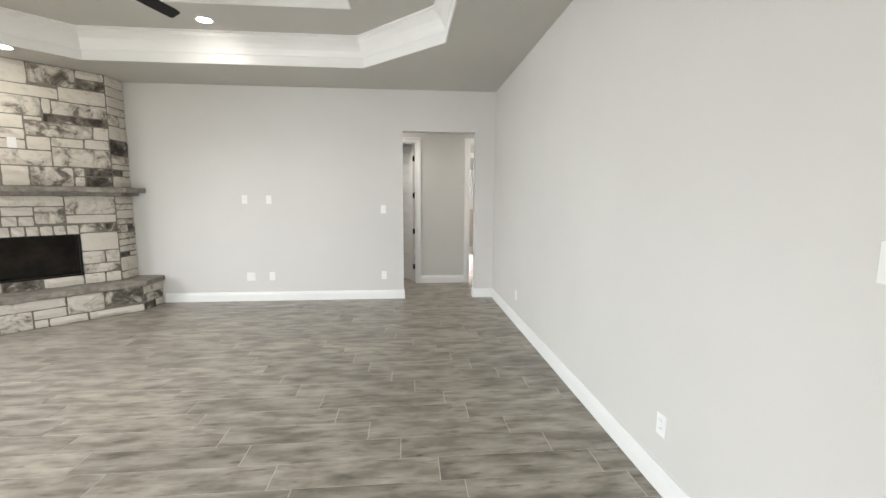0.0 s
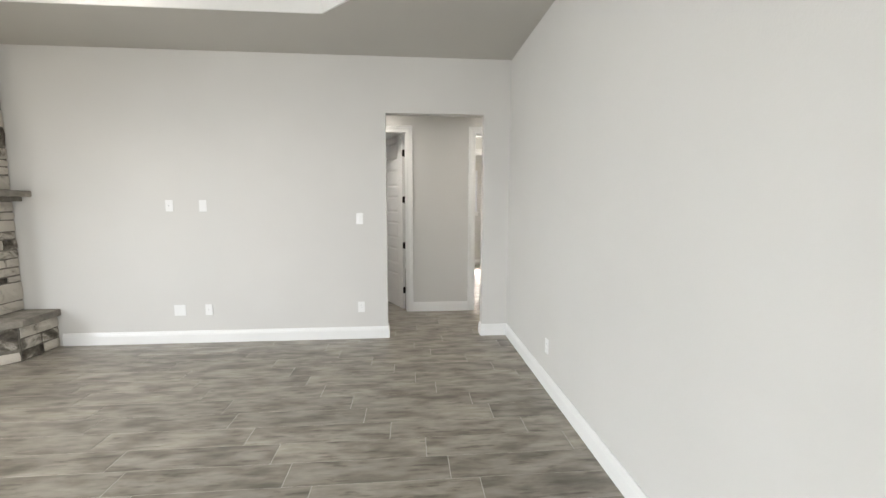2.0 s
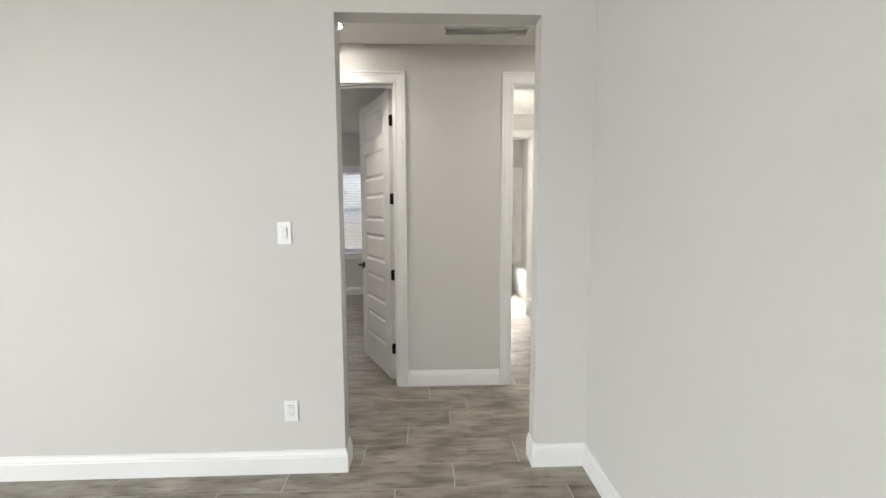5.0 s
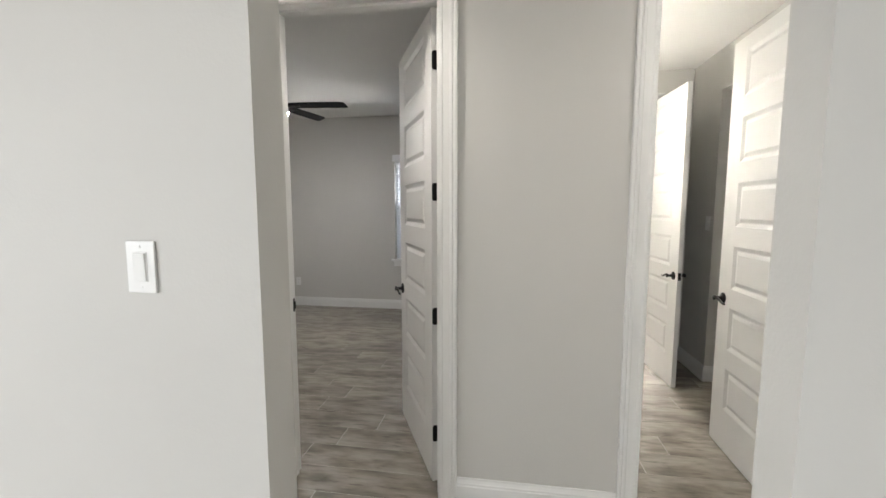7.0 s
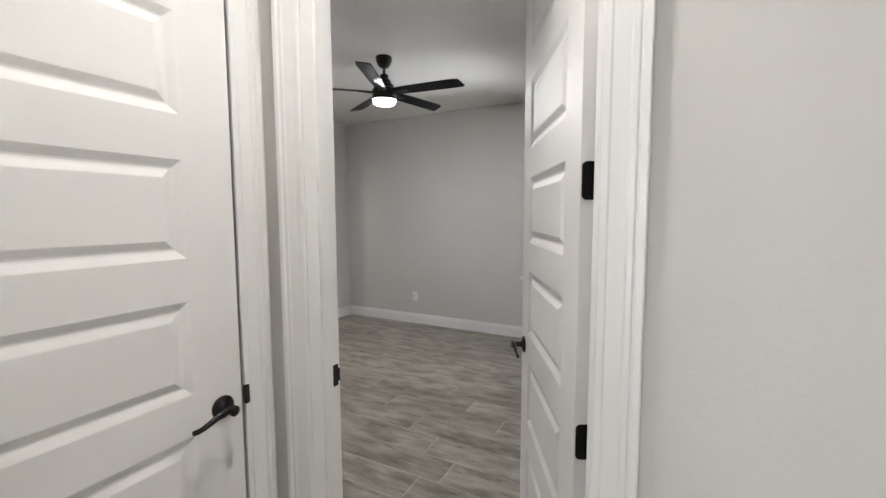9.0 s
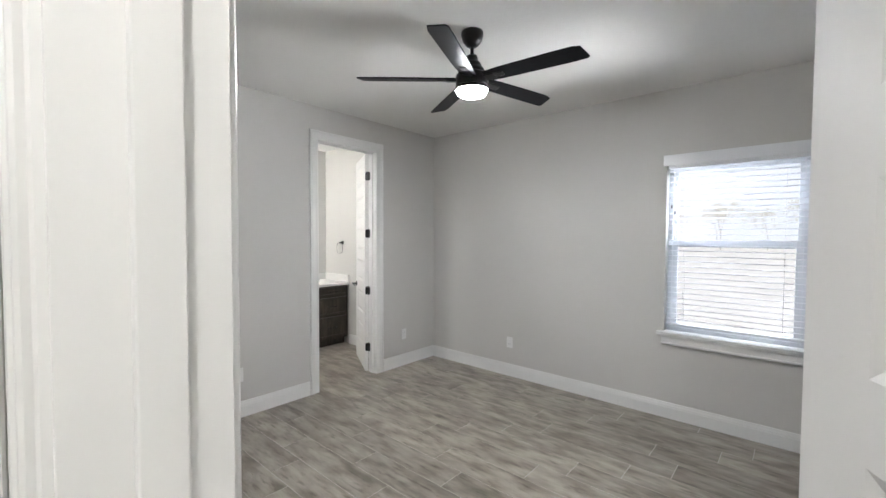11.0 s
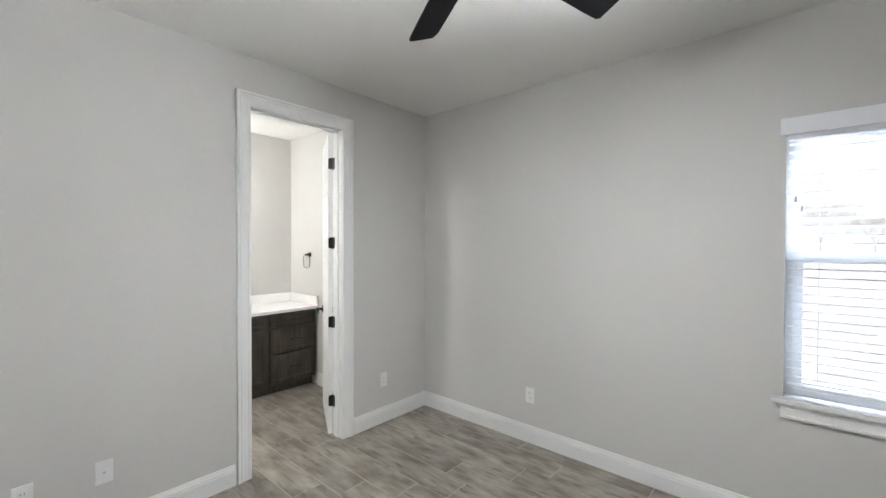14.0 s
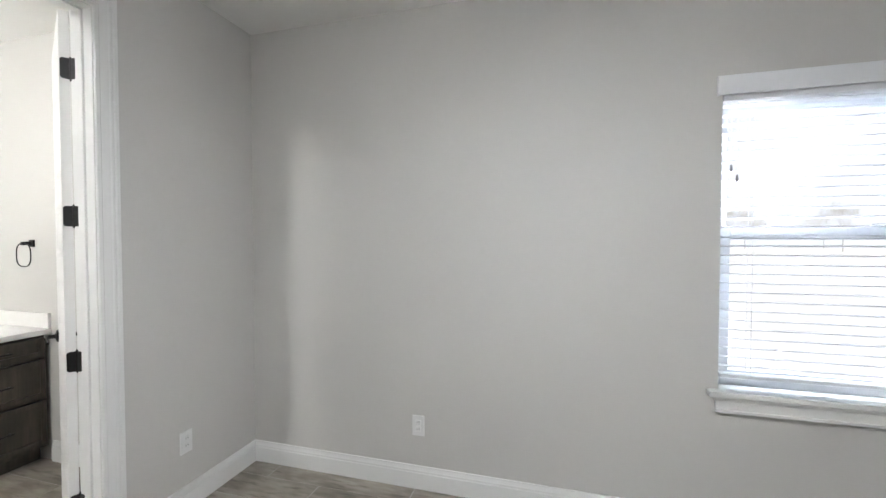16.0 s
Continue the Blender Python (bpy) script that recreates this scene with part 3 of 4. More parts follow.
# ---- large structure ----
H_LIV, H_BED, H_HALL = 3.048, 2.776, 2.75
OPEN_TOP = DOOR_H + 0.03
north = wall("wall_living_north", "x", 0.0, 0.12, -8.0, 0.7, 0, 3.2, [(-1.362, -0.292, 0.0, 2.47)], 0.022)
wall("wall_living_east", "y", 0.0, 0.12, -9.6, 0.0, 0, 3.2)
wall("wall_living_west", "y", -6.89, -6.77, -9.6, 0.0, 0, 3.2, [(-5.9, -2.5, 0.6, 2.5)])
wall("wall_living_south", "x", -9.6, -9.48, -6.77, 0.0, 0, 3.2, [(-5.3, -1.5, 0.0, 2.45)])
# vestibule
wall("wall_vestibule_north", "x", 1.115, 1.237, -5.21, 1.9, 0, 2.95, [(-1.986, -1.138, 0, OPEN_TOP), (-0.22, 0.535, 0, OPEN_TOP), (-4.63, -3.67, 0, OPEN_TOP)])
wall("wall_vestibule_west", "y", -2.262, -2.14, 0.12, 1.115, 0, 2.95, [(0.205, 1.034, 0, OPEN_TOP)])
wall("wall_vestibule_east", "y", 0.68, 0.8, 0.12, 1.115, 0, 2.95)
# bedroom
wall("wall_bedroom_north", "x", 4.94, 5.1, -5.21, -0.3, 0, 2.95, [(-2.425, -1.51, 0.735, 2.15)])
wall("wall_bedroom_west", "y", -5.212, -5.09, 1.237, 4.94, 0, 2.95, [(3.262, 4.012, 0, OPEN_TOP)])
wall("wall_bedroom_east", "y", -0.42, -0.3, 1.237, 4.94, 0, 2.95)
# bathroom beyond the bedroom
wall("wall_bathroom_west", "y", -7.07, -6.95, 1.6, 4.69, 0, 2.95)
wall("wall_bathroom_north", "x", 4.57, 4.69, -6.95, -5.212, 0, 2.95)
wall("wall_bathroom_south", "x", 1.6, 1.72, -6.95, -5.212, 0, 2.95)
# rooms beyond the second door
wall("wall_washroom_east", "y", 0.86, 0.98, 2.88, 5.4, 0, 2.95)
wall("wall_niche_header", "y", 0.86, 0.98, 1.237, 2.88, 2.42, 2.95)
wall("wall_niche_east", "y", 1.5, 1.62, 1.237, 2.88, 0, 2.95)
wall("wall_niche_north", "x", 2.88, 3.0, 0.98, 1.62, 0, 2.95)
wall("wall_washroom_north", "x", 3.4, 3.52, -0.3, 0.86, 0, 2.95, [(-0.228, 0.53, 0, OPEN_TOP)])
wall("wall_tub_room_west", "y", -0.42, -0.3, 5.1, 5.52, 0, 2.95)
wall("wall_tub_room_north", "x", 5.4, 5.52, -0.3, 1.62, 0, 2.95, [(-0.05, 0.56, 1.3, 2.3)])
wall("wall_tub_room_east", "y", 1.5, 1.62, 3.0, 5.4, 0, 2.95)


def slab(name, lo, hi, label, mat):
    return tagged(part(name, box(lo, hi), mat), label, "ceiling", kind="structure")


def tray_ring(outer, inner, z0, z1, mat):
    """A flat slab between two plan loops of equal length."""
    bm = bmesh.new()
    loops = [[bm.verts.new((x, y, z)) for x, y in pts] for z in (z0, z1) for pts in (outer, inner)]
    n = len(outer)
    for i in range(n):
        j = (i + 1) % n
        bm.faces.new((loops[0][i], loops[0][j], loops[1][j], loops[1][i]))
        bm.faces.new((loops[2][i], loops[2][j], loops[3][j], loops[3][i]))
        bm.faces.new((loops[1][i], loops[1][j], loops[3][j], loops[3][i]))
    return bm


TX0, TX1, TY0, TY1, CH = -5.85, -0.9, -5.9, -0.935, 0.91
OCT = [(TX0 + CH, TY1), (TX1 - CH, TY1), (TX1, TY1 - CH), (TX1, TY0 + CH), (TX1 - CH, TY0), (TX0 + CH, TY0), (TX0, TY0 + CH), (TX0, TY1 - CH)]
RECT8 = [(TX0 + CH, 0.12), (TX1 - CH, 0.12), (0.12, 0.12), (0.12, -9.6), (TX1 - CH, -9.6), (TX0 + CH, -9.6), (-6.89, -9.6), (-6.89, 0.12)]
Z2, Z3 = 3.37, 3.62
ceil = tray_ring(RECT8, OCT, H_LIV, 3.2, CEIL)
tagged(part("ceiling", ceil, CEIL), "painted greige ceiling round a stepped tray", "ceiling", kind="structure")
IN = [(-4.92, -1.73), (-1.84, -1.73), (-1.84, -5.1), (-4.92, -5.1)]
bm = bmesh.new()
o8 = [bm.verts.new((x, y, Z2)) for x, y in [(TX0 - 0.05, TY1 + 0.05), (TX1 + 0.05, TY1 + 0.05), (TX1 + 0.05, TY0 - 0.05), (TX0 - 0.05, TY0 - 0.05)]]
i4 = [bm.verts.new((x, y, Z2)) for x, y in IN]
for i in range(4):
    bm.faces.new((o8[i], o8[(i + 1) % 4], i4[(i + 1) % 4], i4[i]))
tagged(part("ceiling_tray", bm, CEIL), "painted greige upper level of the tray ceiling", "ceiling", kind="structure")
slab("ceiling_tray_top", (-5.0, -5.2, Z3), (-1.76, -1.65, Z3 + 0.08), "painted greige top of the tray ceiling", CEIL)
# white fascia and crown of both steps; the profile leans into the tray as it rises
CROWN = [(-0.0, H_LIV - 0.004), (0.014, H_LIV - 0.004), (0.014, H_LIV + 0.1), (0.022, H_LIV + 0.108), (0.026, H_LIV + 0.13), (0.04, H_LIV + 0.17), (0.066, H_LIV + 0.215), (0.1, H_LIV + 0.25), (0.112, H_LIV + 0.262), (0.112, H_LIV + 0.3), (0.128, H_LIV + 0.306), (0.128, Z2 + 0.003), (-0.0, Z2 + 0.003)]
tagged(part("trim_tray_crown", sweep(CROWN, OCT, True), TRIM), "white crown moulding round the tray ceiling", "moulding", kind="structure")
CROWN2 = [(0, Z2 - 0.006), (0.014, Z2 - 0.006), (0.014, Z2 + 0.09), (0.03, Z2 + 0.12), (0.08, Z2 + 0.2), (0.095, Z2 + 0.21), (0.095, Z3 + 0.002), (0, Z3 + 0.002)]
tagged(part("trim_tray_crown_inner", sweep(CROWN2, IN, True), TRIM), "white crown moulding of the inner tray", "moulding", kind="structure")
slab("ceiling_vestibule", (-2.262, 0.12, H_HALL), (0.8, 1.115, H_HALL + 0.1), "painted ceiling of the vestibule", CEIL_LIFTED)
slab("ceiling_bedroom", (-5.21, 1.237, H_BED), (-0.3, 5.1, H_BED + 0.1), "textured painted bedroom ceiling", CEIL_LIFTED)
slab("ceiling_bathroom", (-7.07, 1.6, H_BED + 0.003), (-5.212, 4.69, H_BED + 0.1), "white painted bathroom ceiling", CEIL_LIFTED)
slab("ceiling_washroom", (-0.3, 1.237, H_HALL), (1.62, 5.52, H_HALL + 0.1), "painted washroom ceiling", CEIL_LIFTED)
# unseen slab added over all rooms so no sun leaks past the wall tops
tagged(part("roof", box((-8.2, -9.9, 3.9), (2.0, 5.6, 4.0)), CEIL), "unseen slab added above the rooms to keep the sun out", "roof", kind="structure")
tagged(part("closet_back_wall", box((-3.4, 0.12, 0), (-3.28, 1.115, 2.95)), WALL), "plain closet wall", "wall", kind="structure")
# unseen boards added to close the gap below that slab against light
tagged(part("sun_seal_boards", add_box(add_box(add_box(box((-8.2, -9.9, 3.2), (-8.05, 5.6, 3.9)), (1.85, -9.9, 2.9), (2.0, 5.6, 3.9)), (-8.05, -9.9, 3.2), (1.85, -9.75, 3.9)), (-8.05, 5.53, 2.9), (1.85, 5.6, 3.9)), WALL), "unseen boards added to seal the gap under the roof slab", "eaves", kind="structure")

# baseboards; each run walked with the room on its right
baseboard([(-4.78, 0.0), (-1.362, 0.0), (-1.362, 0.12)])
baseboard([(-0.292, 0.12), (-0.292, 0.0), (0.0, 0.0), (0.0, -9.48)])
baseboard([(-1.0605, 1.115), (-0.2975, 1.115)])
baseboard([(-5.09, 4.102), (-5.09, 4.94), (-0.42, 4.94), (-0.42, 1.237), (-1.09, 1.237)])
baseboard([(-2.09, 1.237), (-3.6, 1.237)])
baseboard([(-4.72, 1.237), (-5.09, 1.237), (-5.09, 3.175)])
baseboard([(-6.36, 4.57), (-5.212, 4.57), (-5.212, 4.11)])
baseboard([(0.86, 3.4), (0.86, 2.88), (1.5, 2.88), (1.5, 1.237)])
baseboard([(-0.3, 5.4), (0.66, 5.4)])
baseboard([(-2.14, 1.115), (-2.14, 1.09)])

# door frames: bedroom, washroom, closet in the vestibule, bathroom, closet in the bedroom, tub room
door_frame(pose(0, 1.115, 0), -1.968, -1.156, 0.122, "door_frame_1", stop_at=(0.045, 0.083), strike=(-1.968, 0.1, 1))
door_frame(pose(0, 1.115, 0), -0.202, 0.517, 0.122, "door_frame_2", stop_at=(0.045, 0.083))
door_frame(pose(-2.14, 0, 0, 0, 0, 90), 0.213, 1.014, 0.122, "door_frame_3", back=False, stop_at=(0.04, 0.078), reveal=-0.0105)
door_frame(pose(-5.09, 0, 0, 0, 0, 90), 3.282, 3.992, 0.122, "door_frame_4", stop_at=(0.045, 0.083))
door_frame(pose(0, 3.4, 0), -0.21, 0.512, 0.12, "door_frame_6", stop_at=(0.045, 0.08))
door_frame(pose(0, 1.237, 0, 0, 0, 180), 3.69, 4.4, 0.122, "door_frame_5", back=False, stop_at=(0.04, 0.078))

# ---- doors ----
room_door("door_1", (-1.174, 1.246), 180, -64, 0.795, -1, "white six-panel interior door standing half open with dark hardware")
room_door("door_2", (0.515, 1.241), 180, -91, 0.712, -1, "white six-panel washroom door standing wide open")
room_door("door_3", (-2.137, 0.226), 90, 0, 0.768, -1, "white six-panel closet door, shut, with a dark lever", hinges=True)
room_door("door_4", (-5.216, 3.989), -90, -119, 0.703, -1, "white six-panel bathroom door standing wide open")
room_door("door_6", (0.51, 3.396), 180, 94, 0.716, 1, "white six-panel tub room door standing open")
room_door("door_5", (-4.396, 1.241), 0, 0, 0.706, 1, "white six-panel closet door of the bedroom, shut")

# ---- living room: corner fireplace ----
FE = Vector((-5.135, -0.335))
FD = Vector((-math.sqrt(0.5), -math.sqrt(0.5)))
FN = Vector((math.sqrt(0.5), -math.sqrt(0.5)))
FW = 1.85
BOX0, BOX1, BOXZ0, BOXZ1 = 0.385, 1.465, 0.53, 1.045
FRONT = Matrix(((FD.x, -FN.x, 0, FE.x), (FD.y, -FN.y, 0, FE.y), (0, 0, 1, 0), (0, 0, 0, 1)))
fireplace = thing("fireplace", pose(-5.9, -0.8, 0), "corner fireplace of split grey and cream limestone with dark firebox", "fireplace")
INV = fireplace.matrix_world.inverted()


def stone_mesh(w, h, d, rnd):
    """A rough ashlar block, its face towards -y, uneven and chipped at the edges."""
    bm = bmesh.new()
    nx, nz = max(2, round(w / 0.07)), max(2, round(h / 0.06))
    grid = []
    for j in range(nz + 1):
        row = []
        for i in range(nx + 1):
            edge = i in (0, nx) or j in (0, nz)
            corner = i in (0, nx) and j in (0, nz)
            x = w * i / nx + (0 if not edge else rnd.uniform(-0.009, 0.009))
            z = h * j / nz + (0 if not edge else rnd.uniform(-0.006, 0.006))
            x, z = min(max(x, 0.001), w - 0.001), min(max(z, 0.001), h - 0.001)
            if corner:
                x += 0.003 if i == 0 else -0.003
                z += 0.003 if j == 0 else -0.003
            y = (rnd.uniform(-0.006, 0.004) + 0.011) if edge else rnd.uniform(-0.016, 0.007)
            row.append(bm.verts.new((x, y, z)))
        grid.append(row)
    for j in range(nz):
        for i in range(nx):
            bm.faces.new((grid[j][i], grid[j][i + 1], grid[j + 1][i + 1], grid[j + 1][i]))
    rim = [grid[0][i] for i in range(nx + 1)] + [grid[j][nx] for j in range(1, nz + 1)] + [grid[nz][i] for i in range(nx - 1, -1, -1)] + [grid[j][0] for j in range(nz - 1, 0, -1)]
    back = [bm.verts.new((v.co.x, d, v.co.z)) for v in rim]
    n = len(rim)
    for i in range(n):
        bm.faces.new((rim[i], back[i], back[(i + 1) % n], rim[(i + 1) % n]))
    return bm


def courses(u0, u1, z0, z1, rnd, lo=0.1, hi=0.24, wlo=0.22, whi=0.72):
    """Splits a rectangle into coursed blocks: (u, z, w, h), some courses split in two."""
    out = []
    z = z0
    while z < z1 - 1e-6:
        h = rnd.uniform(lo, hi)
        if z1 - z - h < lo:
            h = z1 - z if z1 - z < hi * 1.15 else (z1 - z) / 2
        u = u0
        while u < u1 - 1e-6:
            w = rnd.uniform(wlo, whi) * (0.75 + h * 1.6)
            if u1 - u - w < wlo * 0.7:
                w = u1 - u
            if h > 0.15 and rnd.random() < 0.38:
                k = h * rnd.uniform(0.4, 0.6)
                out += [(u, z, w, k), (u, z + k, w, h - k)] if w < 0.3 else [(u, z, w * 0.45, k), (u + w * 0.45, z, w * 0.55, k), (u, z + k, w, h - k)]
            else:
                out.append((u, z, w, h))
            u += w
        z += h
    return out


def lay_stones(m, blocks, rnd, joint=0.009):
    for u, z, w, h, *tone in blocks:
        mat = STONES[tone[0] if tone else rnd.choices((0, 1, 2, 3), (9, 5, 3, 2))[0]]
        ob = part("stone", stone_mesh(w - joint, h - joint, 0.03, rnd), mat, fireplace)
        ob.matrix_local = INV @ m @ pose(u + joint / 2, -0.022, z + joint / 2)


rnd = random.Random(11)
# mortar core, with the firebox cut out of it
core = wall("core", "x", 0.0, 0.34, 0.0, FW, 0.0, H_LIV, [(BOX0, BOX1, BOXZ0, BOXZ1)], mat=MORTAR)
for key in ("label", "category", "kind"):
    del core[key]
core.parent = fireplace
core.matrix_local = INV @ FRONT
side = part("core_side", prism([(FE.x, FE.y), (FE.x, -0.002), (FE.x - 0.3, -0.002), (FE.x - 0.3, FE.y - 0.24)], 0, H_LIV), MORTAR, fireplace)
side.matrix_local = INV
fx, fy = FE + FD * FW
side = part("core_side", prism([(fx, fy), (-6.768, fy), (-6.768, fy + 0.3), (fx + 0.24, fy + 0.3)], 0, H_LIV), MORTAR, fireplace)
side.matrix_local = INV
mb = bmesh.new()
add_box(mb, (BOX0 - 0.04, 0.34, BOXZ0 - 0.05), (BOX1 + 0.04, 0.36, BOXZ1 + 0.05))
add_box(mb, (BOX0 - 0.001, 0.03, BOXZ0), (BOX0 + 0.004, 0.34, BOXZ1))
add_box(mb, (BOX1 - 0.004, 0.03, BOXZ0), (BOX1 + 0.001, 0.34, BOXZ1))
add_box(mb, (BOX0, 0.03, BOXZ0 - 0.001), (BOX1, 0.34, BOXZ0 + 0.004))
add_box(mb, (BOX0, 0.03, BOXZ1 - 0.004), (BOX1, 0.34, BOXZ1 + 0.001))
part("firebox", mb, FIREBOX, fireplace, "near-black brown firebox lining").matrix_local = INV @ FRONT
mb = bmesh.new()
for lo, hi in (((BOX0 - 0.004, -0.012, BOXZ0 - 0.002), (BOX0 + 0.018, 0.03, BOXZ1)), ((BOX1 - 0.018, -0.012, BOXZ0 - 0.002), (BOX1 + 0.004, 0.03, BOXZ1)), ((BOX0, -0.012, BOXZ1 - 0.018), (BOX1, 0.03, BOXZ1 + 0.002)), ((BOX0, -0.012, BOXZ0 - 0.003), (BOX1, 0.03, BOXZ0 + 0.014))):
    add_box(mb, lo, hi, 0.002)
part("firebox_frame", mb, BLACK, fireplace, "black metal firebox frame").matrix_local = INV @ FRONT
# front: above the mantel, beside and over the firebox, the strip under it
UPPER = [(0.7, 1.0, 2.79, 3.046, 0), (0.28, 0.7, 2.82, 3.046, 2), (0.0, 0.28, 2.945, 3.046, 0), (0.0, 0.28, 2.82, 2.945, 3), (0.45, 1.0, 2.66, 2.79, 0), (0.0, 0.45, 2.645, 2.82, 0),
         (0.61, 1.0, 2.44, 2.66, 1), (0.525, 0.61, 2.485, 2.66, 0), (0.0, 0.525, 2.485, 2.645, 1), (0.0, 0.61, 2.385, 2.485, 3), (0.77, 1.0, 2.285, 2.44, 0), (0.61, 0.77, 2.385, 2.44, 0)]
LOWER = [(0.16, 0.77, 2.215, 2.385, 2), (0.0, 0.16, 2.225, 2.385, 0), (0.77, 1.0, 2.165, 2.285, 0), (0.56, 0.77, 2.055, 2.215, 0), (0.77, 1.0, 2.055, 2.165, 0), (0.255, 0.56, 2.105, 2.215, 1), (0.0, 0.255, 2.105, 2.225, 0),
         (0.56, 1.0, 1.87, 2.055, 1), (0.0, 0.56, 1.875, 2.105, 1), (0.77, 1.0, 1.635, 1.87, 0), (0.38, 0.77, 1.635, 1.87, 2), (0.275, 0.38, 1.76, 1.87, 1), (0.275, 0.38, 1.635, 1.76, 0), (0.0, 0.275, 1.765, 1.875, 3), (0.0, 0.275, 1.635, 1.765, 3)]
BESIDE = [(0.5, 1.05, 1.395, 1.525, 0), (0.0, 0.5, 1.29, 1.525, 1), (0.775, 1.05, 1.285, 1.395, 0), (0.5, 0.775, 1.185, 1.395, 1), (0.0, 0.5, 1.18, 1.29, 0), (0.915, 1.05, 1.165, 1.285, 0), (0.775, 0.915, 1.165, 1.285, 0), (0.13, 0.385, 1.06, 1.18, 1), (0.0, 0.13, 1.06, 1.18, 3),
          (0.0, 0.385, 0.825, 1.06, 0), (0.155, 0.385, 0.66, 0.825, 0), (0.0, 0.155, 0.66, 0.825, 1), (0.0, 0.385, 0.54, 0.66, 1), (0.17, 0.385, 0.405, 0.54, 0), (0.0, 0.17, 0.405, 0.54, 0)]
HEARTH_FACE = [(0.765, 1.33, 0.215, 0.333, 0), (1.06, 1.33, 0.0, 0.215, 1), (0.765, 1.06, 0.1, 0.215, 0), (0.935, 1.06, 0.0, 0.1, 0), (0.575, 0.935, 0.0, 0.1, 0), (0.41, 0.765, 0.1, 0.333, 1), (0.0, 0.41, 0.12, 0.333, 3), (0.0, 0.575, 0.0, 0.1, 0)]
blocks_of = lambda rows: [(a, c, b - a, d - c, tone) for a, b, c, d, tone in rows]
front = blocks_of(UPPER) + blocks_of(LOWER) + blocks_of(BESIDE)
front += courses(1.0, FW, 1.635, H_LIV - 0.002, rnd)
front += courses(BOX1, FW, 0.405, BOXZ1 + 0.12, rnd, 0.09, 0.17, 0.15, 0.34)
front += courses(1.05, FW, BOXZ1 + 0.12, 1.525, rnd, 0.1, 0.17)
front += courses(BOX0, BOX1, 0.405, BOXZ0, rnd, 0.12, 0.13, 0.2, 0.4)
front += [(BOX0 + 0.12 * i, BOXZ1, 0.12, 0.12, 0) for i in range(9)]
lay_stones(FRONT, front, rnd)
RIGHT = Matrix(((0, -1, 0, FE.x), (-1, 0, 0, 0.0), (0, 0, 1, 0), (0, 0, 0, 1)))
lay_stones(RIGHT, courses(0.0, 0.333, 1.635, H_LIV - 0.002, rnd, 0.1, 0.2, 0.25, 0.5) + courses(0.0, 0.333, 0.405, 1.525, rnd, 0.1, 0.2, 0.25, 0.5), rnd)
# mantel and hearth
def offset_plan(front_off, right_x, back=0.0):
    """The plan of a ledge: front_off before the front face, from the wall at right_x to the west wall."""
    p = FE + FN * front_off
    t = (p.x - right_x) / -FD.x
    corner = p + FD * t
    ymin = corner.y - (corner.x + 6.768)
    return [(right_x, -back), (right_x, corner.y), (-6.768, ymin), (-6.768, -back)]


def ledge(name, off, right_x, z0, z1, bevel, mat, label):
    bm = prism(offset_plan(off, right_x, 0.003), z0, z1, bevel)
    bmesh.ops.subdivide_edges(bm, edges=[e for e in bm.edges if e.calc_length() > 0.5], cuts=14, use_grid_fill=True)
    for v in bm.verts:
        if v.co.y < -0.05:
            n = noise.noise_vector(v.co * 9.0) * 0.004
            v.co += n
    ob = part(name, bm, mat, fireplace, label)
    ob.matrix_local = INV
    return ob


ledge("mantel", 0.2, -4.935, 1.57, 1.632, 0.006, SLAB, "grey cut stone mantel shelf")
ledge("mantel_support", 0.1, -5.03, 1.525, 1.571, 0.004, SLAB, "")
hearth_core = part("hearth_core", prism(offset_plan(0.285, -4.825, 0.003), 0, 0.335), MORTAR, fireplace)
hearth_core.matrix_local = INV
ledge("hearth_slab", 0.325, -4.775, 0.335, 0.405, 0.007, SLAB, "grey stone hearth slab")
hc = Vector(offset_plan(0.285, -4.825)[1])
HEARTH = Matrix(((FD.x, -FN.x, 0, hc.x), (FD.y, -FN.y, 0, hc.y), (0, 0, 1, 0), (0, 0, 0, 1)))
lay_stones(HEARTH, blocks_of(HEARTH_FACE) + courses(1.33, 2.55, 0.0, 0.333, rnd, 0.08, 0.19, 0.2, 0.6), rnd)
HSIDE = Matrix(((0, -1, 0, -4.825), (-1, 0, 0, 0.0), (0, 0, 1, 0), (0, 0, 0, 1)))
lay_stones(HSIDE, courses(0.0, -hc.y, 0.0, 0.333, rnd, 0.1, 0.2, 0.18, 0.45), rnd)
wall_plate("blank", FRONT @ pose(0.885, -0.034, 2.118), "white plastic cable plate set among the fireplace stones")

part("strike_lip", box((1.0, -0.0165, 0.912), (1.017, -0.003, 0.972), 0.005, 3), BLACK, bpy.data.objects["door_frame_3"], "dark bronze strike lip")

# ---- living room: lights and plates ----
ceiling_fan((-3.385, -3.0), Z3, 3.0, 1, "black five-blade ceiling fan with light under the living room tray")
downlight(-3.42, -1.33, Z2, 26)
downlight(-5.45, -1.285, H_LIV, 34)
# two unseen vestibule downlights, added to brighten the closet door and opening jamb
downlight(-1.55, 0.8, H_HALL, 42, 128)
downlight(0.1, 0.5, H_HALL, 20, 130)
LIVN = lambda x, z: pose(x, -0.0005, z)
EAST = lambda y, z: pose(-0.0005, y, z, 0, 0, -90)
wall_plate("switch", LIVN(-1.652, 1.346))
wall_plate("outlet", LIVN(-1.653, 0.362))
wall_plate("cable", LIVN(-3.616, 1.483))
wall_plate("blank", LIVN(-3.28, 1.482))
wall_plate("double", LIVN(-3.581, 0.363))
